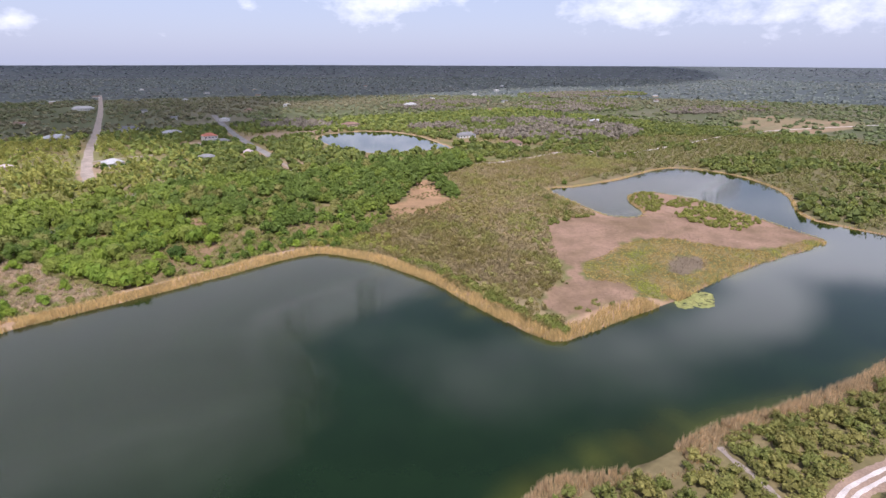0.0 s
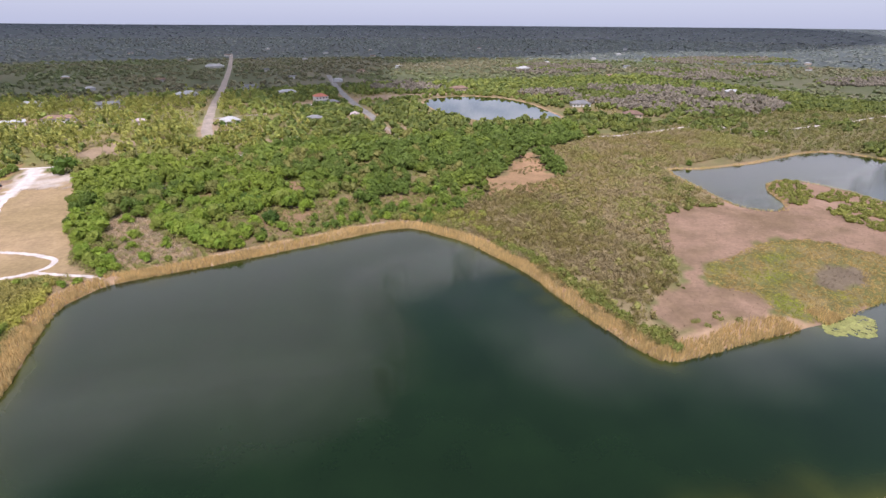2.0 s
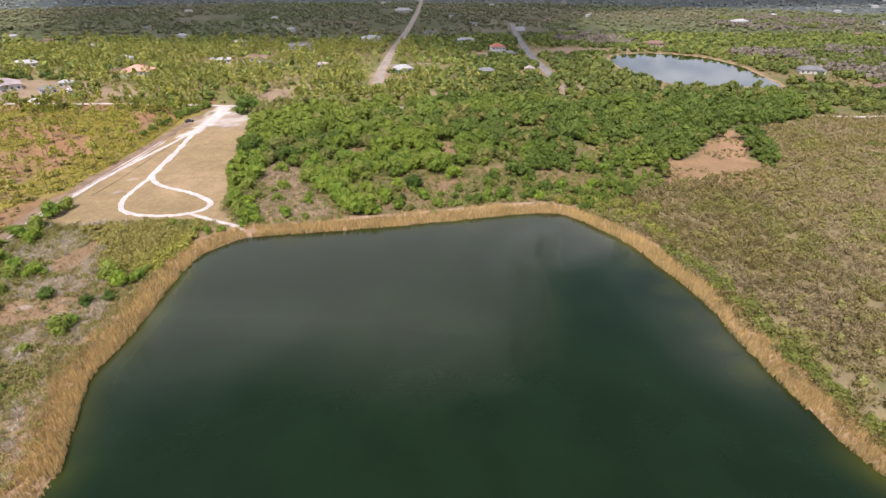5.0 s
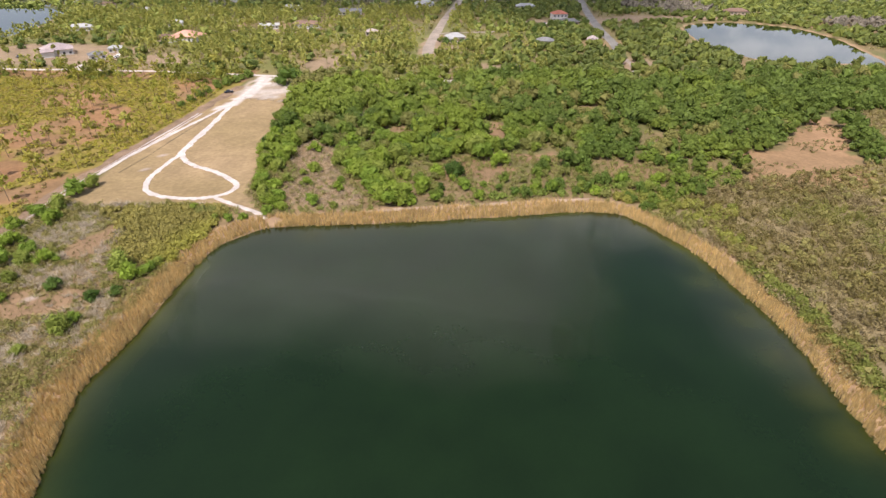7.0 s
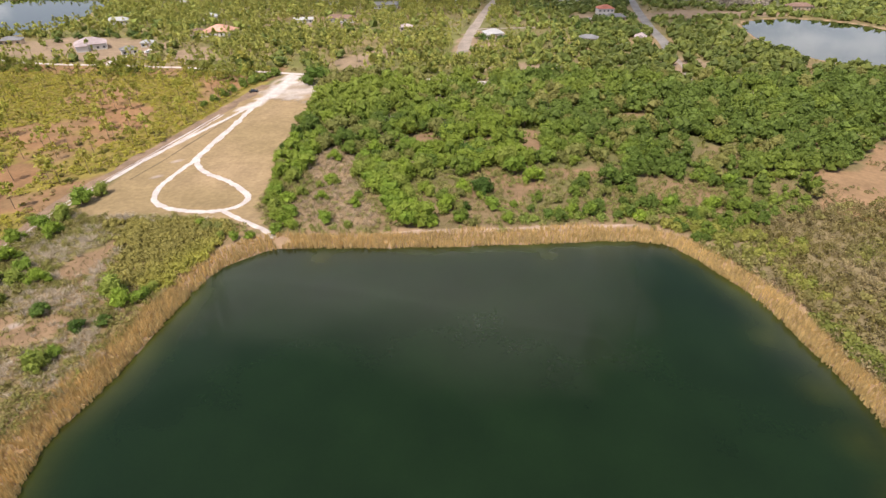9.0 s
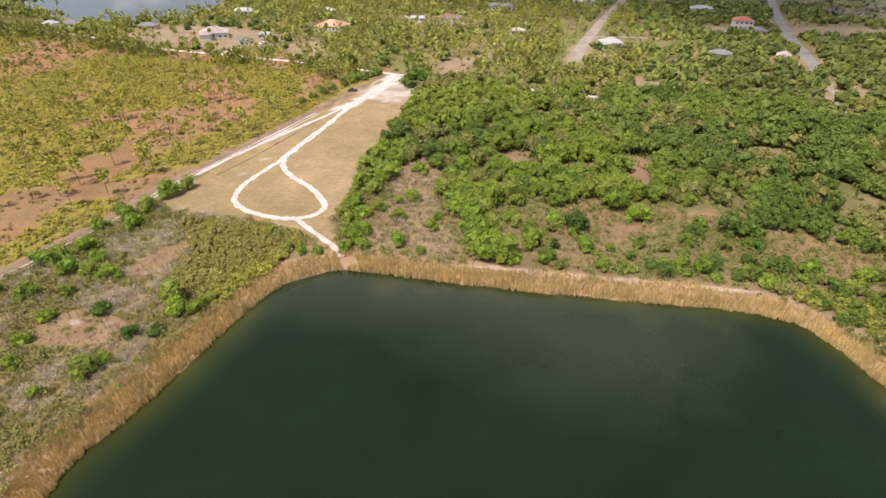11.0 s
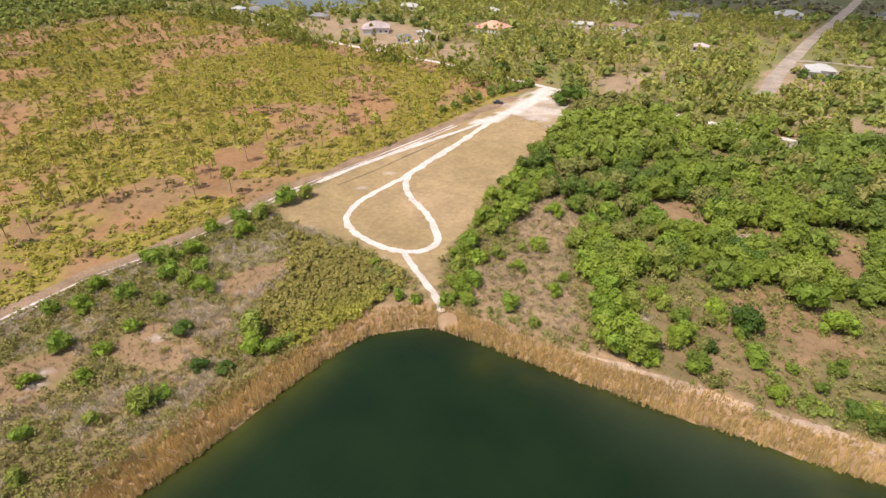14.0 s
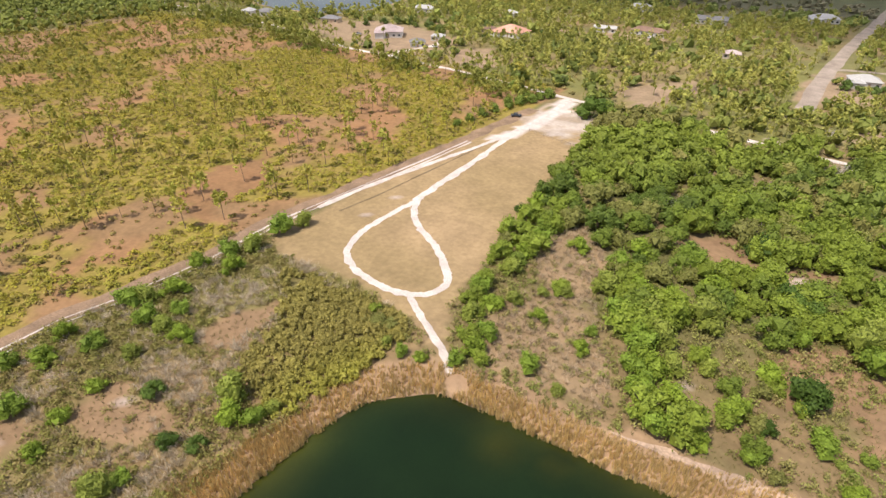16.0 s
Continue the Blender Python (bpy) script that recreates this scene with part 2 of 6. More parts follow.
def mesh_np(name, v, f, mat, tint=None, smooth=False):
    """A mesh from arrays of places and faces, all with the same number of corners."""
    me = bpy.data.meshes.new(name)
    f = np.asarray(f, np.int32)
    v = np.asarray(v, np.float32)
    soft = v[:, 3:6] if v.shape[1] == 6 else None
    v = v[:, :3]
    k = f.shape[1]
    me.vertices.add(len(v))
    me.vertices.foreach_set("co", np.ascontiguousarray(v).ravel())
    me.loops.add(f.size)
    me.loops.foreach_set("vertex_index", f.ravel())
    me.polygons.add(len(f))
    me.polygons.foreach_set("loop_start", np.arange(0, f.size, k, dtype=np.int32))
    me.polygons.foreach_set("use_smooth", np.full(len(f), smooth))
    if tint is not None:
        a = me.color_attributes.new("tint", "FLOAT_COLOR", "POINT")
        c = np.ones((len(v), 4), np.float32)
        c[:, :3] = tint
        a.data.foreach_set("color", c.ravel())
    if soft is not None:                      # leaf clumps shade with the rounding of their crown
        a = me.attributes.new("custom_normal", "FLOAT_VECTOR", "POINT")
        a.data.foreach_set("vector", np.ascontiguousarray(soft).ravel())
    me.materials.append(mat)
    me.update(calc_edges=True)
    return me


def part(name, bm, mat, parent, label=""):
    me = bpy.data.meshes.new(name)
    bm.to_mesh(me)
    bm.free()
    me.materials.append(mat)
    ob = new(name, me)
    ob.parent = parent
    return tagged(ob, label)


def box(x0, y0, z0, x1, y1, z1, bevel=0.0, bm=None):
    b = bm or bmesh.new()
    r = bmesh.ops.create_cube(b, size=1, matrix=Matrix.Translation(((x0 + x1) / 2, (y0 + y1) / 2, (z0 + z1) / 2)) @ Matrix.Diagonal((x1 - x0, y1 - y0, z1 - z0, 1)))
    if bevel:
        e = list({e for v in r["verts"] for e in v.link_edges})
        bmesh.ops.bevel(b, geom=e, offset=bevel, segments=1, affect="EDGES")
    return b


# ---- plan of the land ----
SHORE = spline([(-62, 46), (-66, 60), (-68, 70), (-66, 82), (-65, 97), (-64, 110), (-62, 120), (-56, 127.5), (-49, 131), (-31, 132.7), (-8, 135),
                (18, 138.6), (36, 141.2), (49, 141.2), (54.5, 136.8), (60, 128.4), (66, 116), (69, 103), (72, 88), (72, 66), (73, 48), (74.5, 36), (78, 30.5),
                (90, 29), (104, 28.5), (120, 27.5)], 1.5)
SHORE = np.concatenate([SHORE, spline([(131, 26), (158, 27), (193, 26), (229, 22), (244, 23), (251, 40), (258, 58), (266, 80), (270, 105), (262, 128),
                (245, 128), (232, 118), (221, 103), (209, 97), (199, 108), (206, 134), (219, 167), (237, 162), (282, 160), (329, 165), (352, 158), (360, 125), (343, 91),
                (320, 70), (289, 53), (276, 37), (276, 9)], 2.0)])
SHORE = np.concatenate([SHORE, spline([(300, -60), (220, -90), (150, -34), (139, -28), (123, -25.5), (100, -21), (79, -15), (64, -13), (49, -11), (37, -5), (29, -5),
                (15, -10), (-10, -22), (-45, -25), (-62, -5), (-64, 20)], 2.0)])
POND = spline([(200, 483), (185, 420), (187, 386), (205, 347), (249, 343), (270, 343), (285, 400), (290, 430), (282, 475), (245, 500)], 4, True)
POND_WEST = spline([(-462, 408), (-415, 394), (-361, 403), (-347, 418), (-352, 470), (-366, 512), (-386, 552), (-440, 600), (-530, 580), (-560, 480), (-500, 425)], 4, True)
FIELD = np.array([(-124, 150), (-119, 165), (-122, 195), (-118, 235), (-112, 283), (-100, 295), (-81, 284), (-77, 239), (-73, 210), (-69, 189), (-68, 176), (-65, 153), (-60, 143),
                  (-54, 137), (-57, 136), (-65, 141), (-73, 144), (-86, 145), (-100, 145), (-112, 143)])
SANDPIT = spline([(160, 233), (168, 230), (160, 208), (150, 187), (144, 166), (138, 159), (122, 157), (110, 156), (101, 162), (105, 176), (112, 191), (128, 192), (137, 206), (150, 218)], 3, True)
GATE_SAND = np.array([(-110, 266), (-110, 300), (-98, 298), (-80, 283), (-79, 254), (-90, 257), (-99, 261)])
CLEARING = spline([(743, 311), (837, 316), (853, 193), (674, 187), (636, 232)], 12, True)
MUD = spline([(160, 113), (133, 86), (119, 64), (92, 53), (90, 42), (104, 38), (118, 36), (128, 36), (160, 33), (200, 28), (240, 25), (250, 45), (226, 62), (228, 90), (196, 106)], 3, True)
MARSH = spline([(121, 56), (131, 67), (146, 69), (167, 73), (181, 71), (191, 64), (196, 50), (205, 35), (222, 30), (240, 28), (238, 23), (200, 27), (159, 28), (131, 27), (124, 36), (127, 46)], 3, True)
MOUND = spline([(168, 51), (176, 46), (168, 38), (154, 37), (153, 44)], 2, True)
SCRUB = np.array([(58, 140), (101, 164), (158, 180), (180, 235), (235, 262), (330, 255), (345, 185), (219, 170), (196, 113), (160, 115), (116, 64), (90, 53), (86, 37), (78, 36), (76, 63), (74, 116)])
TRACK = spline([(-128, 60), (-128, 88), (-128, 100), (-126, 108), (-123, 133), (-124, 151), (-122, 170), (-117, 210), (-113, 250), (-110, 283)], 3)
CROSS_ROAD = spline([(-700, 360), (-459, 345), (-367, 341), (-270, 321), (-222, 319), (-168, 315), (-110, 307), (-73, 303), (-37, 300), (-8, 296), (60, 292), (140, 280), (217, 266), (252, 256), (300, 258), (355, 262),
                     (370, 226), (463, 227), (636, 232), (861, 172)], 4)
NORTH_ROAD = spline([(-16, 345), (-14, 413), (-4, 531), (12, 680), (41, 1001), (75, 1450)], 6)
PAVED = spline([(112, 372), (117, 398), (123, 475), (135, 578), (150, 680), (170, 800)], 6)


BRUSHY = np.array([(-62, 188), (-55, 202), (-43, 190), (-40, 172), (-28, 152), (-27, 143), (-43, 143), (-54, 143), (-55, 155), (-53, 170)])
OPENINGS = [spline(p, 2, True) for p in (
    [(-43, 204), (-32, 207), (-26, 217), (-12, 211), (-16, 201), (-28, 204)], [(-9, 211), (4, 215), (5, 206), (-6, 202)], [(12, 216), (20, 226), (24, 205), (17, 200)],
    [(-4, 174), (3, 187), (13, 184), (24, 175), (24, 169), (13, 161), (6, 168), (-2, 166)], [(26, 187), (40, 190), (40, 182), (27, 178)], [(50, 168), (62, 178), (80, 172), (66, 162)],
    [(103, 318), (121, 324), (127, 350), (112, 354), (106, 335)], [(2, 320), (30, 326), (32, 338), (6, 335)], [(-90, 338), (-75, 364), (-60, 368), (-62, 344), (-76, 314)], [(-212, 322), (-246, 326), (-296, 336), (-330, 352), (-322, 384), (-285, 400), (-233, 386), (-212, 372)], [(-215, 425), (-200, 440), (-150, 442), (-110, 452), (-112, 464), (-170, 455), (-212, 440)], [(-22, 368), (-14, 430), (14, 428), (14, 385), (-8, 366)], [(64, 490), (72, 512), (110, 512), (170, 540), (240, 530), (240, 512), (150, 500), (110, 475)], [(-202, 347), (-188, 371), (-164, 337), (-178, 322)])]
SANDY = [spline(p, 2, True) for p in ([(-98, 113), (-101, 119), (-98, 130), (-95, 129), (-92, 120), (-94, 114)], [(-102, 91), (-103, 95), (-98, 99), (-85, 100), (-81, 99), (-85, 94), (-89, 90), (-97, 88)], [(-113, 73), (-109, 85), (-99, 81), (-100, 70)])]
APRON = np.array([(-110, 240), (-107, 262), (-104.5, 280), (-108, 300), (-107, 306), (-101, 306), (-99, 296), (-98, 284), (-100, 268), (-101, 255), (-103, 247)])
SAVANNA_BARE = spline([(-160, 148), (-170, 164), (-165, 176), (-170, 188), (-150, 172), (-146, 152), (-138, 140)], 3, True)

GROVES = [spline(p, 15, True) for p in ([(180, 585), (235, 556), (265, 590), (240, 650), (185, 665)], [(345, 410), (372, 300), (470, 285), (545, 330), (565, 430), (480, 530), (400, 510), (318, 500)],
          [(640, 560), (800, 520), (900, 650), (700, 700)], [(500, 690), (720, 800), (600, 900), (470, 800)], [(900, 800), (1200, 760), (1250, 900), (950, 950)], [(780, 400), (980, 360), (1000, 440), (820, 470)])]


def axis(pieces):
    out = []
    for a, b, s in pieces:
        out.append(np.linspace(a, b, max(2, int(abs(b - a) / s)), endpoint=False))
    return np.concatenate(out + [[pieces[-1][1]]])


GX = axis([(-4900, -1500, 240), (-1500, -520, 50), (-520, -200, 6.5), (-200, 290, 2.2), (290, 380, 3.5), (380, 1500, 50), (1500, 4900, 240)])
GY = axis([(-4900, -400, 300), (-400, -100, 20), (-100, 310, 2.2), (310, 545, 6.5), (545, 1500, 50), (1500, 4900, 160)])
XX, YY = np.meshgrid(GX, GY)
GQ = np.column_stack([XX.ravel(), YY.ravel()])


def signed(q, line, reach):
    """Distance from a shore, negative in the water; only near places are worked out."""
    lo, hi = line.min(0) - reach, line.max(0) + reach
    near = ((q > lo) & (q < hi)).all(1)
    out = np.full(len(q), 999.0)
    p = q[near]
    d = dist(p, line, True)
    out[near] = np.where(inside(p, line), -d, d)
    return out


SD_LAKE, SD_POND, SD_WEST = signed(GQ, SHORE, 30), signed(GQ, POND, 30), signed(GQ, POND_WEST, 30)
SD = np.minimum(np.minimum(SD_LAKE, SD_POND), SD_WEST)
bank = np.clip(SD / 5, 0, 1)
far = np.hypot(GQ[:, 0], GQ[:, 1])
GZ = np.where(SD < 0, np.maximum(SD * 0.35, -3.0), 0.5 * bank * bank * (3 - 2 * bank) + 0.03)
GZ += np.where(SD > 6, 0.12 * (fractal(GQ[:, 0], GQ[:, 1], 14, 3) - 0.5), 0)
GZ += 47 * np.clip((far - 1400) / 3500, 0, 1.05) ** 1.4
GRID_Z = GZ.reshape(XX.shape)
GRID_SD = SD.reshape(XX.shape)


def sample(grid, q):
    q = np.asarray(q, float)
    i = np.clip(np.searchsorted(GX, q[:, 0]) - 1, 0, len(GX) - 2)
    j = np.clip(np.searchsorted(GY, q[:, 1]) - 1, 0, len(GY) - 2)
    u = np.clip((q[:, 0] - GX[i]) / (GX[i + 1] - GX[i]), 0, 1)
    v = np.clip((q[:, 1] - GY[j]) / (GY[j + 1] - GY[j]), 0, 1)
    return (grid[j, i] * (1 - u) + grid[j, i + 1] * u) * (1 - v) + (grid[j + 1, i] * (1 - u) + grid[j + 1, i + 1] * u) * v


def ground_z(x, y):
    return float(sample(GRID_Z, [(x, y)])[0])


def soil_and_haze_colours():
    x, y = GQ[:, 0], GQ[:, 1]
    RQ = GQ + np.column_stack([fractal(x, y, 5, 131) - 0.5, fractal(x, y, 5, 141) - 0.5]) * 9
    n1, n2, n3 = fractal(x, y, 22, 11)[:, None], fractal(x, y, 7, 21)[:, None], fractal(x, y, 160, 31)[:, None]
    mix = lambda a, b, t: np.array(a) * (1 - t) + np.array(b) * t
    step = lambda t, lo, hi: np.clip((t - lo) / (hi - lo), 0, 1)
    c = mix((0.15, 0.145, 0.06), (0.23, 0.165, 0.09), step(n1, 0.4, 0.75))                   # woodland floor
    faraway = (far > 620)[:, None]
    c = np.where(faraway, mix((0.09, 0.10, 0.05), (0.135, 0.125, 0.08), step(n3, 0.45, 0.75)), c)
    # past 1300 m a dark blue-grey: distance haze and shade put into the colour
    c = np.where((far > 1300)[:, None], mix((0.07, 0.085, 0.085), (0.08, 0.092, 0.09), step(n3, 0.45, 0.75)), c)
    pineland = (x < 25) & (y > 300) & (y < 440) & (x > -460)
    c = np.where(pineland[:, None], mix((0.17, 0.17, 0.062), (0.25, 0.19, 0.10), step(n1, 0.4, 0.75)), c)
    south = (y < 175) & (y > 128) & (x > -66) & (x < 110)
    c = np.where(south[:, None], mix((0.155, 0.14, 0.062), (0.22, 0.16, 0.088), step(n1, 0.4, 0.7)), c)
    for poly in OPENINGS:
        d = np.where(inside(RQ, poly), 1.0, 0.0)[:, None]
        bare = ((0.27, 0.17, 0.105), (0.235, 0.16, 0.09)) if poly[:, 1].mean() < 300 else ((0.29, 0.21, 0.145), (0.25, 0.19, 0.12))
        c = np.where(d > 0, mix(*bare, n2), c)
    c = np.where(inside(RQ, BRUSHY)[:, None], mix((0.30, 0.21, 0.13), (0.23, 0.175, 0.10), n2), c)
    sav = (x < TRACK_X(y) - 3) & (x > -460) & (y < 318) & (y > -50)
    yellow = step(fractal(x, y, 26, 91)[:, None] + 0.25 * (n2 - 0.5), 0.40, 0.50)
    c = np.where(sav[:, None], mix(mix((0.29, 0.165, 0.085), (0.25, 0.16, 0.085), step(n1, 0.35, 0.6)), (0.25, 0.20, 0.055), yellow), c)
    c = np.where((sav & inside(RQ, SAVANNA_BARE))[:, None], mix((0.28, 0.155, 0.08), (0.24, 0.145, 0.075), n2), c)
    sw = (x > TRACK_X(y)) & (x < -62) & (y < 146)
    c = np.where(sw[:, None], mix((0.19, 0.165, 0.068), (0.245, 0.175, 0.095), step(n1, 0.45, 0.7)), c)
    for poly in SANDY:
        c = np.where(inside(RQ, poly)[:, None], mix((0.275, 0.185, 0.11), (0.235, 0.155, 0.09), n2), c)
    scrub = inside(GQ, SCRUB)
    c = np.where(scrub[:, None], mix((0.225, 0.18, 0.09), (0.255, 0.205, 0.12), n2), c)
    c = np.where(((y < 8) & (x > 10) & (x < 200))[:, None], mix((0.15, 0.135, 0.06), (0.21, 0.165, 0.085), step(n1, 0.35, 0.7)), c)
    c = np.where(((x > 268) & (x < 640) & (y < 262) & (y > -80))[:, None], mix((0.15, 0.135, 0.065), (0.20, 0.165, 0.09), step(n1, 0.35, 0.7)), c)
    belt = (SD > 0) & (SD < np.where((x < 130) & (y < 200), 9, 2.5))
    c = np.where(belt[:, None], mix((0.30, 0.20, 0.12), (0.36, 0.25, 0.16), n2), c)
    c = np.where(((x > 128) & (x < 275) & (y > 15) & (y < 131) & ~scrub & (SD_LAKE < 40))[:, None], mix((0.31, 0.21, 0.15), (0.26, 0.165, 0.11), n2), c)
    c = np.where(inside(RQ, MUD)[:, None], mix((0.275, 0.182, 0.125), (0.19, 0.13, 0.08), step(0.5 * n1 + 0.5 * n2, 0.38, 0.66)), c)
    c = np.where(inside(RQ, MARSH)[:, None], mix((0.13, 0.13, 0.045), (0.22, 0.17, 0.08), step(n2, 0.4, 0.7)), c)
    c = np.where((belt & (y < 10))[:, None], mix((0.15, 0.125, 0.06), (0.20, 0.16, 0.085), n2), c)
    c = np.where(inside(RQ, MOUND)[:, None], mix((0.13, 0.10, 0.068), (0.19, 0.15, 0.10), n2), c)
    c = np.where(inside(RQ, SANDPIT)[:, None], mix((0.36, 0.225, 0.13), (0.28, 0.18, 0.10), step(n1, 0.35, 0.65)), c)
    c = np.where(inside(GQ, FIELD)[:, None], mix((0.285, 0.21, 0.112), (0.335, 0.242, 0.14), step(n1, 0.3, 0.75)), c)
    for sx, sy, sr in ((-2, 207, 2.6), (-96, 97, 2.4), (-104, 78, 2.0), (-16, 157, 2.0), (-108, 172, 1.6), (-108, 185, 1.4), (-50, 300, 3.5), (-22, 303, 4)):
        c = np.where((np.hypot(RQ[:, 0] - sx, RQ[:, 1] - sy) < sr)[:, None], (0.42, 0.345, 0.30), c)
    c = np.where((inside(RQ, GATE_SAND) & (n2[:, 0] > 0.36))[:, None], mix((0.34, 0.27, 0.20), (0.44, 0.38, 0.33), step(n2, 0.4, 0.65)), c)
    c = np.where((inside(GQ + (RQ - GQ) * 0.3, APRON))[:, None], (0.55, 0.49, 0.455), c)
    c = np.where(inside(GQ, CLEARING)[:, None], mix((0.28, 0.19, 0.12), (0.19, 0.165, 0.09), step(n1, 0.3, 0.7)), c)
    c = np.where((SD < 0)[:, None], (0.06, 0.05, 0.025), c)
    return c


def TRACK_X(y):
    return np.interp(y, TRACK[:, 1], TRACK[:, 0])


def grid_faces(keep=None):
    w, h = len(GX), len(GY)
    i = (np.arange(h - 1)[:, None] * w + np.arange(w - 1)[None, :]).ravel()
    f = np.column_stack([i, i + 1, i + w + 1, i + w])
    return f if keep is None else f[keep[f].any(1)]


tagged(new("ground", mesh_np("ground", np.column_stack([GQ, GZ]), grid_faces(), M_GROUND, soil_and_haze_colours(), True)),
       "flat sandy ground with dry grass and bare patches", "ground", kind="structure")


# weedy shallows: x, y, reach, strength
SHOALS = [(-38, 128, 3.8, 0.9), (-29, 130, 2.6, 0.8), (-44, 129, 2.4, 0.5), (70, 60, 5, 0.7), (69, 70, 4.5, 0.7), (68, 80, 4.5, 0.6), (66.5, 92, 4, 0.5), (63, 106, 4, 0.4),
          (56, -9, 6, 1.0), (48, -7, 6, 0.7), (64, -10, 5, 0.8), (72, -9, 5, 0.5), (20, 134, 4, 0.35), (34, 136, 4, 0.4)]


def water(name, sd, label, mat=M_WATER):
    f = grid_faces(sd < 1.0)
    used = np.unique(f)
    back = np.zeros(len(GQ), int)
    back[used] = np.arange(len(used))
    d = np.clip(-sd[used] / 9, 0, 1)[:, None]
    n = fractal(GQ[used, 0], GQ[used, 1], 12, 71)[:, None]
    shallow = np.array((0.046, 0.052, 0.009)) * (0.3 + 1.4 * n)
    k = (1 - d) ** 2 * np.clip(fractal(GQ[used, 0], GQ[used, 1], 30, 75)[:, None] * 3 - 0.7, 0.15, 1)
    for sx, sy, sr, gain in SHOALS:
        k = np.maximum(k, gain * np.exp(-((GQ[used, :1] - sx) ** 2 + (GQ[used, 1:] - sy) ** 2) / sr**2))
    c = shallow * k + np.array((0.0078, 0.0185, 0.0052)) * (1 - k)
    me = mesh_np(name, np.column_stack([GQ[used], np.zeros(len(used))]), back[f], mat, c, True)
    return tagged(new(name, me), label, "water", kind="structure")


water("lake_water", SD_LAKE, "calm dark green lake water reflecting clouds")
water("pond_water", SD_POND, "small silvery pond among the trees", M_POND)
water("west_pond_water", SD_WEST, "pale grey pond behind the houses", M_POND)


def ribbon(name, line, width, mat, label, lift=0.03, ragged=0.15, seed=1, kind="structure", category="path"):
    """A strip of road or path laid on the ground, with uneven edges."""
    line = np.asarray(line, float)
    t = np.gradient(line, axis=0)
    t /= np.linalg.norm(t, axis=1)[:, None]
    nrm = np.column_stack([-t[:, 1], t[:, 0]])
    s = np.arange(len(line))
    w = np.asarray(width) / 2 * np.ones(len(line))
    cols = []
    for k, side in enumerate((-1, -0.5, 0, 0.5, 1)):
        j = (lattice(s * 1.0, s * 0 + k * 7.3, 2.6, seed + k) + 0.8 * lattice(s * 1.0, s * 0 + k * 3.3, 0.9, seed + k) - 0.9) * 2 * ragged * (abs(side) == 1)
        q = line + nrm * (side * (w + j * w))[:, None]
        z = sample(GRID_Z, q) + lift + (0.0 if abs(side) == 1 else 0.03)
        cols.append(np.column_stack([q, z]))
    v = np.stack(cols, 1).reshape(-1, 3)
    i = (np.arange(len(line) - 1)[:, None] * 5 + np.arange(4)[None, :]).ravel()
    ob = new(name, mesh_np(name, v, np.column_stack([i, i + 1, i + 6, i + 5]), mat, None, True))
    return tagged(ob, label, category, kind=kind)

# ---- roads and paths ----
LANE = spline([(104, 293), (107, 314), (111, 339), (114, 372)], 2)
ribbon("dirt_track", TRACK + np.array((-2.2, 0)), 5.2, M_TRACK, "pale dirt strip beside the mown field", 0.03, 0.35, 3, category="road")
for side in (0.9, -0.9):
    ribbon("wheel_rut", TRACK[:-16] + np.array((side * 0.95 + 0.3, 0)), 0.6, M_SAND, "white sandy wheel rut of a farm track", 0.10, 0.8, 5, category="road")
ribbon("loop_path", spline([(-101, 186), (-102, 175), (-102, 164), (-99, 155), (-93, 150.5), (-86, 148.5), (-79, 148.5), (-74, 150), (-70.5, 153.5), (-70, 158), (-73, 162), (-81, 169), (-90, 174), (-97, 180), (-101.5, 187)], 0.6),
       1.9, M_SAND, "white shell-sand path bent into a loop", 0.05, 0.28, 7)
ribbon("field_path", spline([(-101.3, 186), (-102, 204), (-103, 226), (-104.5, 248), (-104, 260), (-104, 272), (-104, 285), (-105, 303)], 1.2), 2.4, M_SAND, "straight white shell-sand path through the field", 0.06, 0.3, 9)
ribbon("side_path", spline([(-105, 262), (-107.5, 239), (-112.5, 217), (-117, 196), (-119.5, 182), (-121.5, 166)], 1.2), 1.9, M_SAND, "white sand path along the field's edge", 0.07, 0.3, 11)
ribbon("shore_path", spline([(-74, 149), (-69, 146), (-64, 143), (-58, 139.5), (-53, 135.5)], 0.8), 1.6, M_SAND, "white sand footpath down to the water", 0.06, 0.3, 13)
ribbon("cross_road", CROSS_ROAD, 3.2, M_SAND, "white unpaved road with ragged verges", 0.05, 0.35, 15, category="road")
ribbon("north_road", NORTH_ROAD, 7.5, M_DIRT, "straight pale dirt road through the woods", 0.06, 0.12, 17, category="road")
ribbon("paved_road", PAVED, 7, M_ASPHALT, "grey paved road past houses", 0.06, 0.05, 19, category="road")
ribbon("side_lane", LANE, 2.4, M_DIRT, "pale dirt lane joining the paved road", 0.07, 0.4, 31, category="road")
SHORE_STRIP = np.column_stack([np.arange(-24, 46, 1.2), 143.6 + 0.14 * np.arange(-24, 46, 1.2)])
ribbon("shore_strip", SHORE_STRIP, np.interp(SHORE_STRIP[:, 0], (-24, -12, 30, 46), (0.6, 2.2, 2.2, 0.5)), material("pale_pink_sand", base=(0.42, 0.31, 0.235), amount=0.25, coarse=0.3), "bare pale sandy strip behind the reeds", 0.05, 0.6, 37)
ribbon("east_drive", spline([(-12, 441), (4, 447), (30, 450), (62, 455)], 2), 4.0, M_DIRT, "pale dirt drive turning off the straight road", 0.07, 0.3, 43, category="road")
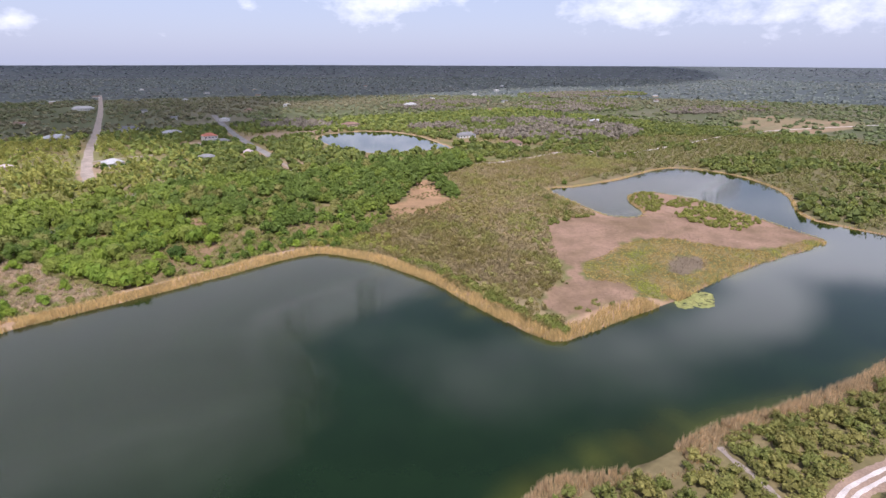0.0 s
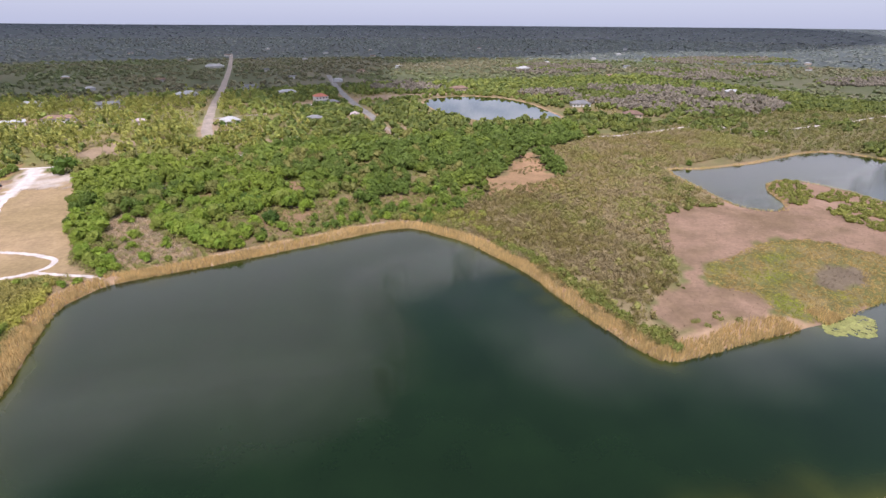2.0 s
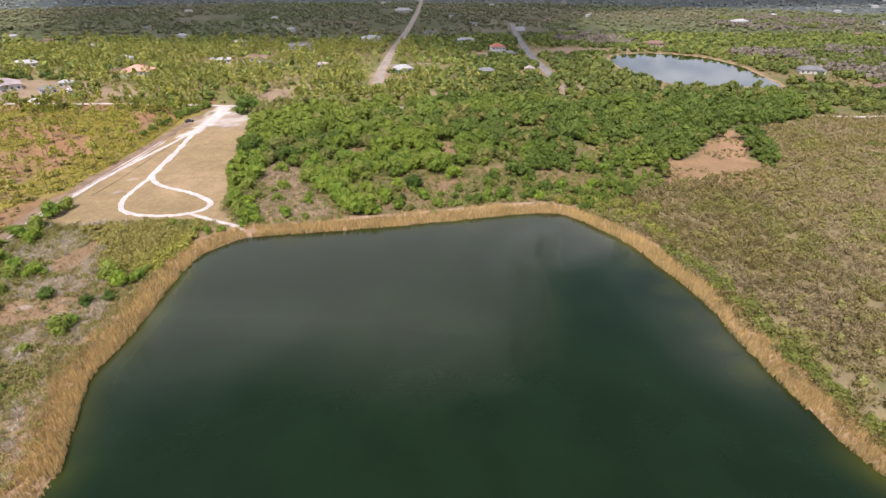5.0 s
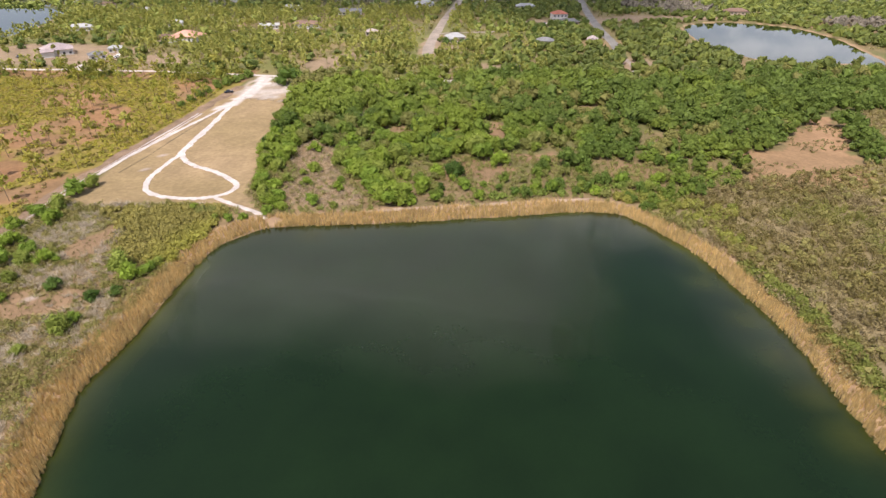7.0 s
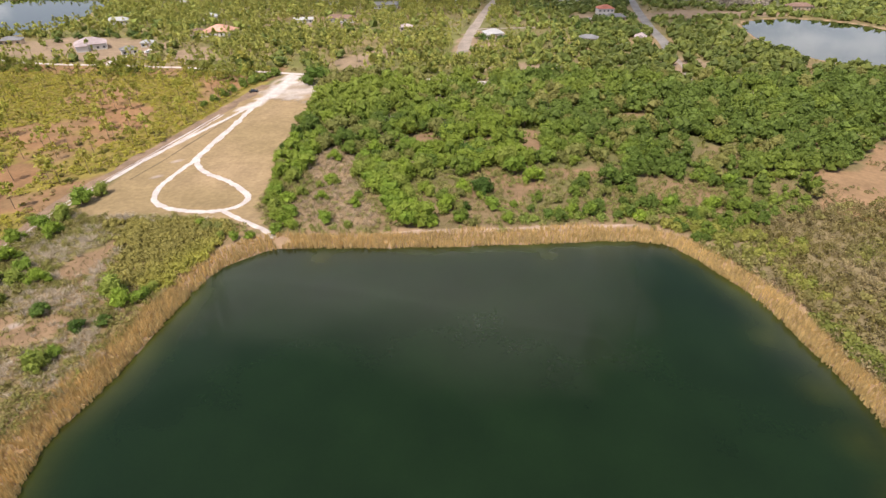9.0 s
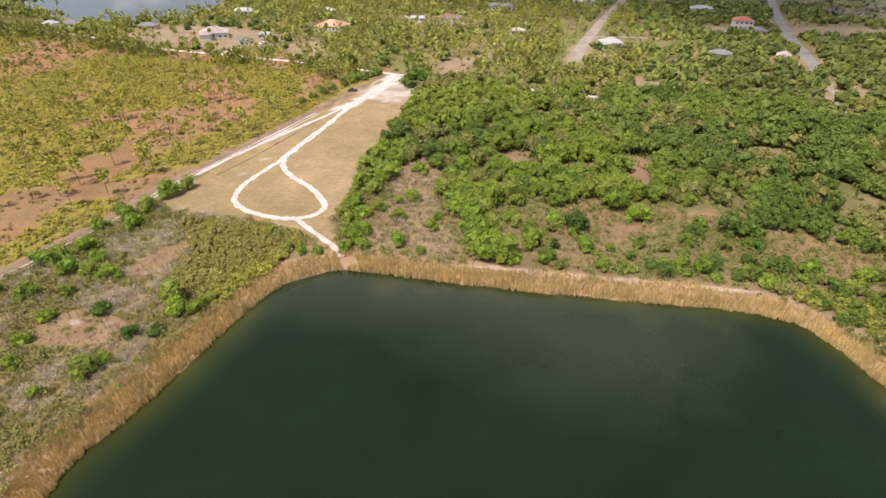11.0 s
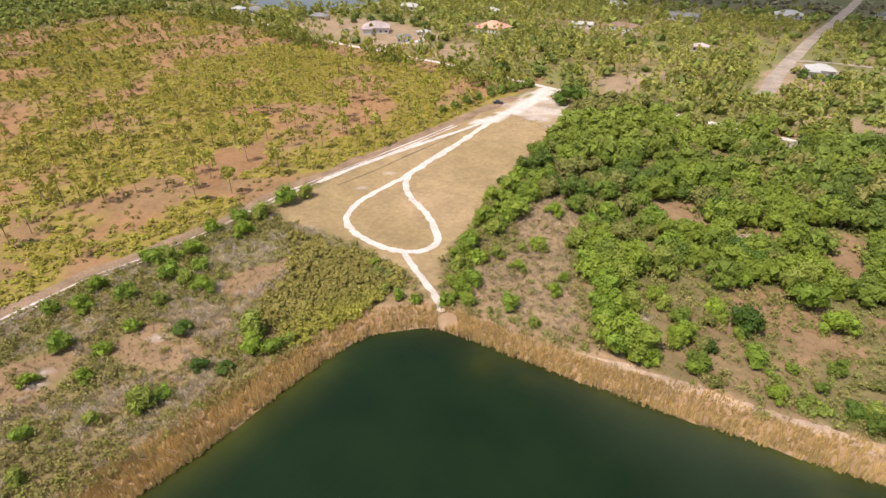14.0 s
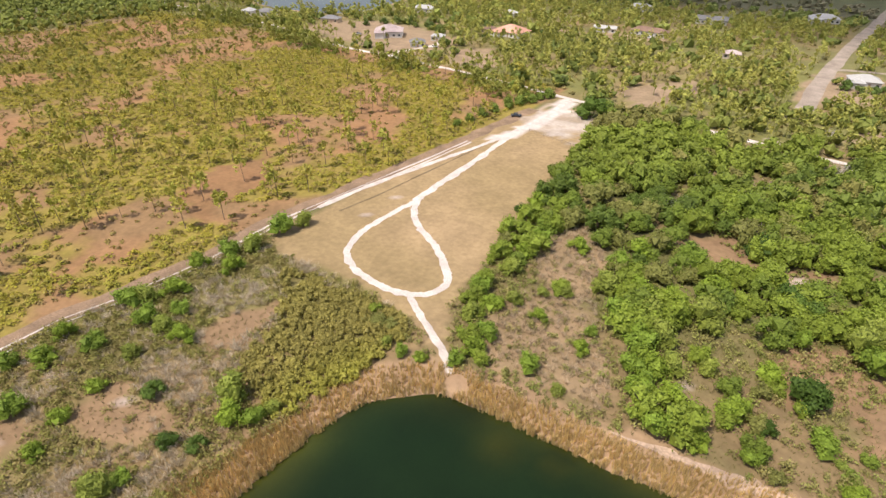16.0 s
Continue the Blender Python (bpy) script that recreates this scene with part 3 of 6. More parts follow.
ribbon("house_drive", spline([(-220, 316), (-226, 329), (-223, 343), (-220, 355), (-223, 369)], 2), 3.2, M_SAND, "white shell drive past two small houses", 0.05, 0.4, 41)
BANK_ROAD = spline([(56, -46), (66, -41.5), (77, -39.7), (90, -42), (120, -49)], 1.2)
ribbon("bank_road", BANK_ROAD, 5.4, material("pink_dirt", base=(0.30, 0.215, 0.16), rough=0.95, fine=8, amount=0.2, coarse=0.2), "pinkish dirt road behind the bank", 0.05, 0.2, 23, category="road")
for side in (-0.85, 0.85):
    ribbon("bank_rut", BANK_ROAD + np.array((0, side)), 0.8, M_SAND, "white sandy wheel rut on the bank road", 0.11, 0.3, 25, category="road")
ribbon("bank_footpath", spline([(70.5, -19), (69, -22), (68, -26.5), (66.3, -31), (64, -36), (63, -42)], 1.0), 1.3, M_DIRT, "narrow sandy footpath to the water", 0.06, 0.4, 27)


# ---- plants ----
def unit(n, rng):
    v = rng.normal(size=(n, 3))
    return v / np.linalg.norm(v, axis=1)[:, None]


def cards(centre, normal, size, rng, long=1.0, lift=0.1):
    """One small leaf clump, a triangle, at each centre, facing about along normal."""
    n = len(centre)
    nr = normal + 0.5 * rng.normal(size=(n, 3))
    nr /= np.linalg.norm(nr, axis=1)[:, None]
    nr *= np.where(nr @ np.array((-0.2, -0.38, 0.9)) < 0, -1.0, 1.0)[:, None]      # leaves turn to the light
    a = np.cross(nr, unit(n, rng))
    a /= np.linalg.norm(a, axis=1)[:, None] + 1e-9
    b = np.cross(nr, a)
    s = (size * rng.uniform(0.6, 1.3, n))[:, None]
    v = np.stack([centre + a * s * long, centre - a * s * 0.6 + b * s * 0.8, centre - a * s * 0.6 - b * s * 0.8], 1).reshape(-1, 3)
    up = normal / np.linalg.norm(normal, axis=1)[:, None] * 0.5 + nr * 0.5 + np.array((0, 0, lift))
    up /= np.linalg.norm(up, axis=1)[:, None]
    return np.column_stack([v, np.repeat(up, 3, 0)]), np.arange(3 * n).reshape(n, 3)


OCT_V = np.array([(1, 0, 0), (-1, 0, 0), (0, 1, 0), (0, -1, 0), (0, 0, 1), (0, 0, -1)], float)
OCT_F = np.array([(0, 2, 4), (2, 1, 4), (1, 3, 4), (3, 0, 4), (2, 0, 5), (1, 2, 5), (3, 1, 5), (0, 3, 5)])
PHI = (1 + 5 ** 0.5) / 2
ICO_V = np.array([(-1, PHI, 0), (1, PHI, 0), (-1, -PHI, 0), (1, -PHI, 0), (0, -1, PHI), (0, 1, PHI), (0, -1, -PHI), (0, 1, -PHI), (PHI, 0, -1), (PHI, 0, 1), (-PHI, 0, -1), (-PHI, 0, 1)]) / math.hypot(1, PHI)
ICO_F = np.array([(0, 11, 5), (0, 5, 1), (0, 1, 7), (0, 7, 10), (0, 10, 11), (1, 5, 9), (5, 11, 4), (11, 10, 2), (10, 7, 6), (7, 1, 8), (3, 9, 4), (3, 4, 2), (3, 2, 6), (3, 6, 8), (3, 8, 9), (4, 9, 5), (2, 4, 11), (6, 2, 10), (8, 6, 7), (9, 8, 1)])


def crown(rng, n, size, lobes=7, low=0.0, flat=0.75, core=0.0, fine=True, lift=0.25, lobe=(0.32, 0.52)):
    """Leaf clumps on the skin of several lobes, in a crown about 1 wide and high."""
    c = unit(lobes, rng) * rng.uniform(0.3, 0.62, (lobes, 1))
    c[:, 2] = np.abs(c[:, 2]) * flat + low
    r = rng.uniform(*lobe, lobes)
    k = rng.integers(0, lobes, n)
    d = unit(n, rng)
    d[:, 2] = np.where(d[:, 2] < -0.35, -d[:, 2], d[:, 2])
    p = c[k] + d * (r[k] * rng.uniform(0.82, 1.16, n))[:, None]
    p[:, 2] = np.maximum(p[:, 2], 0.02)
    out = [cards(p, d, size, rng, 1.0, lift)]
    if core:                                  # dense inner foliage
        for cc, rr in zip(c, r):
            turn = np.linalg.qr(rng.normal(size=(3, 3)))[0]
            turn[:, 0] *= np.linalg.det(turn)
            w = (ICO_V if fine else OCT_V) @ turn.T
            bump = w * (rr * core * rng.uniform(0.86, 1.08, (len(w), 1))) + cc
            bump[:, 2] = np.maximum(bump[:, 2], 0.02)
            w = w + np.array((0, 0, lift))
            w /= np.linalg.norm(w, axis=1)[:, None]
            out.append((np.column_stack([bump, w]), ICO_F if fine else OCT_F))
    return both(*out)


def twigs(rng, n, spread, thick):
    """Bare upright twigs from one foot."""
    a = rng.uniform(0, 2 * np.pi, n)
    out = np.column_stack([np.cos(a), np.sin(a), np.zeros(n)])
    foot = out * rng.uniform(0, 0.35, (n, 1)) * spread
    tip = out * (rng.uniform(0.2, 1.0, (n, 1)) * spread) + np.column_stack([np.zeros((n, 2)), rng.uniform(0.55, 1.0, n)])
    side = np.cross(tip - foot, unit(n, rng))
    side /= np.linalg.norm(side, axis=1)[:, None]
    v = np.stack([foot + side * thick, foot - side * thick, tip], 1)
    up = np.cross(v[:, 1] - v[:, 0], v[:, 2] - v[:, 0])
    up /= np.linalg.norm(up, axis=1)[:, None]
    flip = up[:, 1] + up[:, 0] * 0.4 > 0      # broad side towards the open lake
    v[flip] = v[flip][:, [1, 0, 2]]
    up[flip] *= -1
    up = up * 0.55 + np.array((0, 0, 0.6)) + out * 0.15
    up /= np.linalg.norm(up, axis=1)[:, None]
    return np.column_stack([v.reshape(-1, 3), np.repeat(up, 3, 0)]), np.arange(3 * n).reshape(n, 3)


def both(*ms):
    vs, fs, k = [], [], 0
    for v, f in ms:
        vs.append(v)
        fs.append(f + k)
        k += len(v)
    return np.concatenate(vs), np.concatenate(fs)


def pine(rng, n, size):
    """A thin bare stem with a sparse tuft of boughs at the top, 1 high."""
    st = []
    for k in range(3):
        a = 2 * np.pi * k / 3
        st.append((0.014 * np.cos(a), 0.014 * np.sin(a), 0))
    stem_v, stem_f = (np.array(st + [(0.006, 0, 0.93), (-0.004, 0.005, 0.93), (-0.004, -0.005, 0.93)]), np.array([(0, 1, 4), (0, 4, 3), (1, 2, 5), (1, 5, 4), (2, 0, 3), (2, 3, 5)]))
    k = max(5, n // 9)                        # boughs, each ending in a tuft
    a, hgt = rng.uniform(0, 2 * np.pi, k), rng.uniform(0.5, 0.97, k)
    reach = 0.24 * np.sqrt(np.clip((1.04 - hgt) / 0.5, 0.05, 1)) * rng.uniform(0.55, 1.1, k)
    tuft = np.column_stack([reach * np.cos(a), reach * np.sin(a), hgt])
    c = tuft[rng.integers(0, k, n)] + rng.normal(0, 0.038, (n, 3))
    d = unit(n, rng)
    out = stem_v * (1, 1, 0) + (1e-4, 0, 0)
    stem = np.column_stack([stem_v, out / np.linalg.norm(out, axis=1)[:, None]]), stem_f
    return stem, cards(c, d, size, rng, 1.6)


def fan(rng, n, size):
    """Low palmetto: fronds standing out from a clump, 1 wide."""
    a = rng.uniform(0, 2 * np.pi, n)
    r = rng.uniform(0.0, 0.95, n)
    p = np.column_stack([r * np.cos(a), r * np.sin(a), rng.uniform(0.35, 0.75, n) * (1 - 0.35 * r)])
    d = np.column_stack([np.cos(a) * 0.5, np.sin(a) * 0.5, np.ones(n)])
    return cards(p, d * 2.2, size, rng, 1.3, 0.9)


def plant_out(name, kinds, q, scale, tint, mat, label, category, rng, squash=(0.85, 1.15), dip=0.1):
    """Joins many plants into one mesh: for each place a kind, a size, a turn and a colour."""
    q = np.asarray(q, float)
    if not len(q):
        return None
    z = sample(GRID_Z, q) - dip
    pick = rng.integers(0, len(kinds), len(q))
    vs, fs, cs, base = [], [], [], 0
    for k, (v, f) in enumerate(kinds):
        m = np.nonzero(pick == k)[0]
        if not len(m):
            continue
        a = rng.uniform(0, 2 * np.pi, len(m))
        s, h = scale[m], scale[m] * rng.uniform(*squash, len(m))
        x = (v[None, :, 0] * np.cos(a)[:, None] - v[None, :, 1] * np.sin(a)[:, None]) * s[:, None] + q[m, 0][:, None]
        y = (v[None, :, 0] * np.sin(a)[:, None] + v[None, :, 1] * np.cos(a)[:, None]) * s[:, None] + q[m, 1][:, None]
        zz = v[None, :, 2] * h[:, None] + z[m][:, None]
        nx = v[None, :, 3] * np.cos(a)[:, None] - v[None, :, 4] * np.sin(a)[:, None]
        ny = v[None, :, 3] * np.sin(a)[:, None] + v[None, :, 4] * np.cos(a)[:, None]
        nz = np.repeat(v[None, :, 5], len(m), 0)
        vs.append(np.stack([x, y, zz, nx, ny, nz], 2).reshape(-1, 6))
        fs.append((f[None] + (np.arange(len(m)) * len(v))[:, None, None] + base).reshape(-1, 3))
        cs.append(np.repeat(tint[m], len(v), 0))
        base += len(m) * len(v)
    me = mesh_np(name, np.concatenate(vs), np.concatenate(fs), mat, np.concatenate(cs))
    return tagged(new(name, me), label, category, kind="stuff")


def strew(x0, x1, y0, y1, step, rng):
    """Uneven places, about step apart."""
    gx, gy = np.meshgrid(np.arange(x0, x1, step), np.arange(y0, y1, step))
    q = np.column_stack([gx.ravel(), gy.ravel()])
    return q + rng.uniform(-0.48, 0.48, q.shape) * step


def colours(n, a, b, rng, spread=0.16):
    t = rng.random((n, 1))
    return np.clip((np.array(a) * (1 - t) + np.array(b) * t) * rng.uniform(1 - spread, 1 + spread, (n, 1)), 0.005, 0.9)


ROADS = ((LANE, 1.0), (SHORE_STRIP, 1.5), (TRACK + np.array((-2.2, 0)), 3.0), (CROSS_ROAD, 3.4), (NORTH_ROAD, 6.0), (PAVED, 6.0))
HOUSE_SPOTS = []


def open_ground(q, margin=1.0):
    """True where plants may stand: dry, off roads, field, pits and yards."""
    ok = sample(GRID_SD, q) > 6.5 + margin
    ok &= ~inside(q, FIELD)
    for line, w in ROADS:
        lo, hi = line.min(0) - 15, line.max(0) + 15
        near = ok & ((q > lo) & (q < hi)).all(1)
        k = np.nonzero(near)[0]
        if len(k):
            ok[k] = dist(q[k], line[::2]) > w + margin * 0.5
    for hx, hy, r in HOUSE_SPOTS:
        ok &= np.hypot(q[:, 0] - hx, q[:, 1] - hy) > r
    return ok


def in_view(q, wide=42):
    """The wedge of land that the walk overlooks."""
    a = np.degrees(np.arctan2(q[:, 0] + 10, q[:, 1] + 100))
    return (a > -52 - 8) & (a < 62 + 12)


HOUSE_SPOTS += [(-262, 363, 18), (-227, 348, 8), (-227, 370, 8), (-198, 414, 19), (-328, 374, 14), (-396, 360, 20), (-233, 476, 10), (-97, 545, 16), (-121, 472, 20), (96, 510, 14), (100, 487, 12), (-301, 453, 14), (-160, 571, 14), (-150, 465, 12), (-62, 436, 10),
                (67, 399, 10), (102, 403, 10), (3, 414, 13), (75, 586, 14), (-28, 606, 16), (17, 1000, 20), (41, 650, 16), (271, 550, 18), (506, 780, 18), (327, 389, 16), (559, 403, 14), (333, 300, 16)]

R1 = np.random.default_rng(101)
OAKS = [crown(R1, 740, 0.06, 16, 0.32, 1.3, 0.9, False, 0.55, (0.2, 0.42)) for _ in range(8)]
OAKS_MID = [crown(R1, 250, 0.09, 9, 0.32, 1.25, 0.98, False, 0.6, (0.24, 0.46)) for _ in range(8)]
OAKS_FAR = [crown(R1, 22, 0.21, 4, 0.28, 0.9, 1.15, False, 0.55) for _ in range(6)]
BUSHES = [crown(R1, 900, 0.055, 14, 0.22, 1.15, 0.9, False, 0.5, (0.2, 0.44)) for _ in range(6)]
BUSHES_LOW = [crown(R1, 105, 0.125, 7, 0.15, 0.9, 0.95, False, 0.55, (0.24, 0.48)) for _ in range(6)]
THICKET = [both(crown(R1, 150, 0.085, 8, 0.2, 1.1, 0.8, False, 0.5, (0.2, 0.42)), twigs(R1, 14, 0.8, 0.02)) for _ in range(6)]
SHRUBS = [both(crown(R1, 26, 0.17, 5, 0.1, 0.95, 0, True, 0.9), twigs(R1, 12, 0.75, 0.026)) for _ in range(6)]
SHRUBS_FINE = [both(crown(R1, 54, 0.125, 7, 0.12, 1.0, 0, True, 0.9, (0.24, 0.46)), twigs(R1, 14, 0.85, 0.02)) for _ in range(6)]
BRUSH = [both(crown(R1, 17, 0.32, 4, 0.1, 0.6, 0, True, 0.6), twigs(R1, 4, 0.8, 0.04)) for _ in range(6)]
BARE = [twigs(R1, 64, 0.95, 0.02) for _ in range(6)]
FANS = [fan(R1, 28, 0.23) for _ in range(6)]
TUFTS = [twigs(R1, 9, 0.7, 0.05) for _ in range(6)]
REEDS = [twigs(R1, 9, 0.2, 0.021) for _ in range(8)]
GREY_CROWNS = [crown(R1, 9, 0.28, 2, 0.3, 0.8, 1.4, False) for _ in range(6)]
BLOBS = [crown(R1, 5, 0.4, 2, 0.15, 0.75, 1.5, False, 0.8) for _ in range(6)]
BLOBS_FAR = [crown(R1, 3, 0.5, 1, 0.1, 0.5, 1.9, False, 1.2) for _ in range(6)]

GREEN_A, GREEN_B = (0.25, 0.325, 0.058), (0.15, 0.218, 0.048)

# ---- reeds round the water ----
def reeds(name, line, width, step, label, a, b, gaps=(), high=2.3):
    rng = np.random.default_rng(len(line))
    t = np.gradient(line, axis=0)
    t /= np.linalg.norm(t, axis=1)[:, None]
    side = np.column_stack([t[:, 1], -t[:, 0]])
    n = int(len(line) * 1.5 * width / step**2)
    i = rng.integers(0, len(line), n)
    wide = width * (0.75 + 0.5 * lattice(i * 1.0, i * 0.0, 9, 5))
    off = rng.uniform(-0.12, 1.0, n) * wide
    q = line[i] - side[i] * off[:, None] + rng.normal(0, 0.6, (n, 2))
    sd = sample(GRID_SD, q)
    keep = (sd > -0.2) & (sd < width * 1.3) & (sd + 1.6 * fractal(q[:, 0], q[:, 1], 3, 8) > 0.6)
    for gx, gy, r in gaps:
        keep &= np.hypot(q[:, 0] - gx, q[:, 1] - gy) > r
    q = q[keep]
    s = high * rng.uniform(0.65, 1.15, len(q)) * (1 - 0.25 * np.clip(sample(GRID_SD, q) / width, 0, 1))
    return plant_out(name, REEDS, q, s, colours(len(q), a, b, rng, 0.2), M_REED, label, "reeds", rng, dip=0.15)


REED_A, REED_B = (0.60, 0.45, 0.20), (0.46, 0.335, 0.145)
west = SHORE[(SHORE[:, 0] < 140) & (SHORE[:, 1] > 15)]
reeds("shore_reeds", west, 7.0, 0.37, "dense belt of dry tan reeds along the lake shore", REED_A, REED_B, ((-51, 134, 2.2),))
reeds("west_bank_reeds", spline([(-63.5, 4), (-64, 14), (-63.6, 24), (-62.8, 35), (-62, 46), (-66, 60), (-68, 70), (-66, 82), (-65, 97), (-64, 108)], 1.5), 8.6, 0.45, "dense belt of pale tan reeds on the west bank", (0.72, 0.55, 0.26), (0.58, 0.43, 0.19))
island = SHORE[(SHORE[:, 0] >= 125) & (SHORE[:, 1] > 5)]
reeds("marsh_reeds", island, 2.6, 0.6, "thin yellowish reeds round the marsh and inlet", (0.50, 0.38, 0.12), (0.38, 0.31, 0.10), (), 1.6)
near = SHORE[(SHORE[:, 0] > 25) & (SHORE[:, 0] < 160) & (SHORE[:, 1] < 5)]
reeds("bank_reeds", near, 5.6, 0.36, "brown seeding reeds on the low bank", (0.40, 0.29, 0.165), (0.48, 0.36, 0.21), ((58, -14, 4.5), (53, -13, 3.5)), 2.5)

# ---- woods between field and sand pit ----
rng = np.random.default_rng(5)
q = strew(-78, 245, 139, 302, 4.7, rng)
q = q[open_ground(q, 0.5) & ~inside(q, SANDPIT) & ~inside(q, SCRUB)]
dens = fractal(q[:, 0], q[:, 1], 20, 41)
north = np.clip((q[:, 1] - 182 - 0.1 * q[:, 0]) / 16, 0, 1)
edge = np.clip((-57 - q[:, 0]) / 6, 0, 1)
thick = np.exp(-(((q[:, 0] + 26) - (165 - q[:, 1]) * 0.45) / 8) ** 2 - ((q[:, 1] - 165) / 22) ** 2)
p = np.clip(0.2 + 0.3 * np.clip((q[:, 0] + 20) / 15, 0, 1) + 0.3 * np.clip((q[:, 0] - 30) / 25, 0, 1) + 0.95 * north + 0.6 * edge + 1.2 * thick, 0, 1) * np.clip((dens - 0.22) * 4.2, 0.2, 0.94)
p[inside(q, BRUSHY)] = 0.02
p[(q[:, 0] > -42) & (q[:, 0] < 0) & (q[:, 1] > 283) & (q[:, 1] < 300)] *= 0.15
for poly in OPENINGS:
    p[inside(q, poly)] = 0.0
WOOD = q[rng.random(len(q)) < p]
thick_w = np.exp(-(((WOOD[:, 0] + 26) - (165 - WOOD[:, 1]) * 0.45) / 8) ** 2 - ((WOOD[:, 1] - 165) / 22) ** 2)
big = 2.3 + 2.2 * rng.random(len(WOOD)) ** 1.5 + 1.3 * np.clip((WOOD[:, 1] - 195) / 50, 0, 1) + 0.5 * thick_w
big *= 1.22
big[WOOD[:, 1] < 175] *= np.where(thick_w[WOOD[:, 1] < 175] > 0.3, 1.0, 0.66)
hue = fractal(WOOD[:, 0], WOOD[:, 1], 30, 47)[:, None]
tone = np.clip((hue - 0.36) * 2.8 + rng.normal(0, 0.17, (len(WOOD), 1)) - 0.9 * thick_w[:, None] + 0.7 * np.clip((WOOD[:, :1] - 5) / 60, 0, 1), 0, 1)
WOOD_TINT = np.array(GREEN_A) * (1 - tone) + np.array(GREEN_B) * tone
drab = rng.random(len(WOOD)) < np.clip((fractal(WOOD[:, 0], WOOD[:, 1], 26, 53) - 0.5) * 3, 0.04, 0.5)
WOOD_TINT[drab] = np.array((0.27, 0.27, 0.09))
WOOD_TINT *= rng.uniform(0.85, 1.15, (len(WOOD), 1))

# the 300 nearest stand as trees of their own
order = np.argsort(np.hypot(WOOD[:, 0] + 20, WOOD[:, 1] - 130))
near_w, rest_w = order[:300], order[300:]
TREE_TINTS = [(0.24, 0.325, 0.052), (0.19, 0.27, 0.048), (0.14, 0.213, 0.044), (0.25, 0.27, 0.085)]


def trunk_mesh(rng):
    """A tapered stem with forked limbs, for a crown 1 wide."""
    bm = bmesh.new()
    def limb(a, b, r0, r1):
        a, b = Vector(a), Vector(b)
        m = Matrix.Translation((a + b) / 2) @ (b - a).to_track_quat("Z", "Y").to_matrix().to_4x4()
        bmesh.ops.create_cone(bm, cap_ends=False, segments=5, radius1=r0, radius2=r1, depth=(b - a).length, matrix=m)
    limb((0, 0, -0.1), (0.02, 0, 0.45), 0.055, 0.04)
    for k in range(4):
        a = k * 1.57 + rng.uniform(-0.4, 0.4)
        limb((0.02, 0, 0.38), (0.4 * math.cos(a), 0.4 * math.sin(a), 0.75 + 0.2 * rng.random()), 0.03, 0.012)
    return bm


TREES = []
for k in range(8):
    rr = np.random.default_rng(300 + k)
    v, f = OAKS[k % len(OAKS)]
    tree = new("oak_tree")
    tree.empty_display_size = 0.3
    part("trunk", trunk_mesh(rr), M_BARK, tree)
    me = mesh_np("crown", v, f, M_LEAF, np.tile(TREE_TINTS[k % 4], (len(v), 1)))
    c = new("crown", me)
    c.parent = tree
    tagged(tree, ("bright green scrub oak with a rounded leafy crown", "mid green scrub oak with a lumpy crown", "dark green scrub oak with a dense crown", "olive green scrub oak with a loose crown")[k % 4], "tree", "oaks beside the lake")
    TREES.append(tree)
used = set()
for i in near_w:
    d = np.abs(np.array(TREE_TINTS) - WOOD_TINT[i]).sum(1).argmin()
    k = int(d) + 4 * int(rng.integers(0, 2))
    x, y = WOOD[i]
    s = float(big[i])
    m = pose(x, y, ground_z(x, y) - 0.05, 0, 0, float(rng.uniform(0, 360)))
    ob = TREES[k] if k not in used else copy_thing(TREES[k], m)
    used.add(k)
    ob.matrix_basis = m @ Matrix.Diagonal((s, s, s * float(rng.uniform(0.8, 1.1)), 1))
for k, t in enumerate(TREES):
    if k not in used:
        t.matrix_basis = pose(-20 + 5 * k, 200, ground_z(-20 + 5 * k, 200)) @ Matrix.Diagonal((2.5, 2.5, 2.5, 1))
plant_out("oak_wood", OAKS_MID, WOOD[rest_w], big[rest_w], WOOD_TINT[rest_w], M_LEAF, "closed green canopy of scrub oaks", "woodland", rng)

# undergrowth of the open strip behind the reeds
q = strew(-76, 115, 138, 300, 1.9, rng)
q = q[open_ground(q, -0.5) & ~inside(q, SANDPIT) & ~inside(q, SCRUB)]
q = q[(rng.random(len(q)) < np.where(q[:, 1] < 185, 0.95, 0.3) * np.clip(fractal(q[:, 0], q[:, 1], 14, 61) * 3 - 0.5, 0.2, 1))]
q = q[~inside(q, BRUSHY) | (rng.random(len(q)) < 0.3)]
deep = q[:, 1] > 205
plant_out("wood_brush", BRUSH, q[deep], 1.0 + 1.2 * rng.random(deep.sum()), colours(deep.sum(), (0.36, 0.36, 0.13), (0.28, 0.33, 0.09), rng), M_LEAF, "brush under the oaks", "shrubs", rng)
q = q[~deep]
plant_out("undergrowth", SHRUBS_FINE, q, 0.9 + 1.2 * rng.random(len(q)), colours(len(q), (0.36, 0.33, 0.14), (0.26, 0.31, 0.085), rng), M_LEAF, "low olive undergrowth between the oaks", "shrubs", rng)
q = np.concatenate([strew(-76, 115, 138, 205, 1.2, rng), strew(-130, -66, 30, 150, 1.2, rng)])
q = q[open_ground(q, -1.5) & ~inside(q, SCRUB)]
q = q[rng.random(len(q)) < np.clip(fractal(q[:, 0], q[:, 1], 9, 64) * 2.6 - 0.3, 0.1, 0.95)]
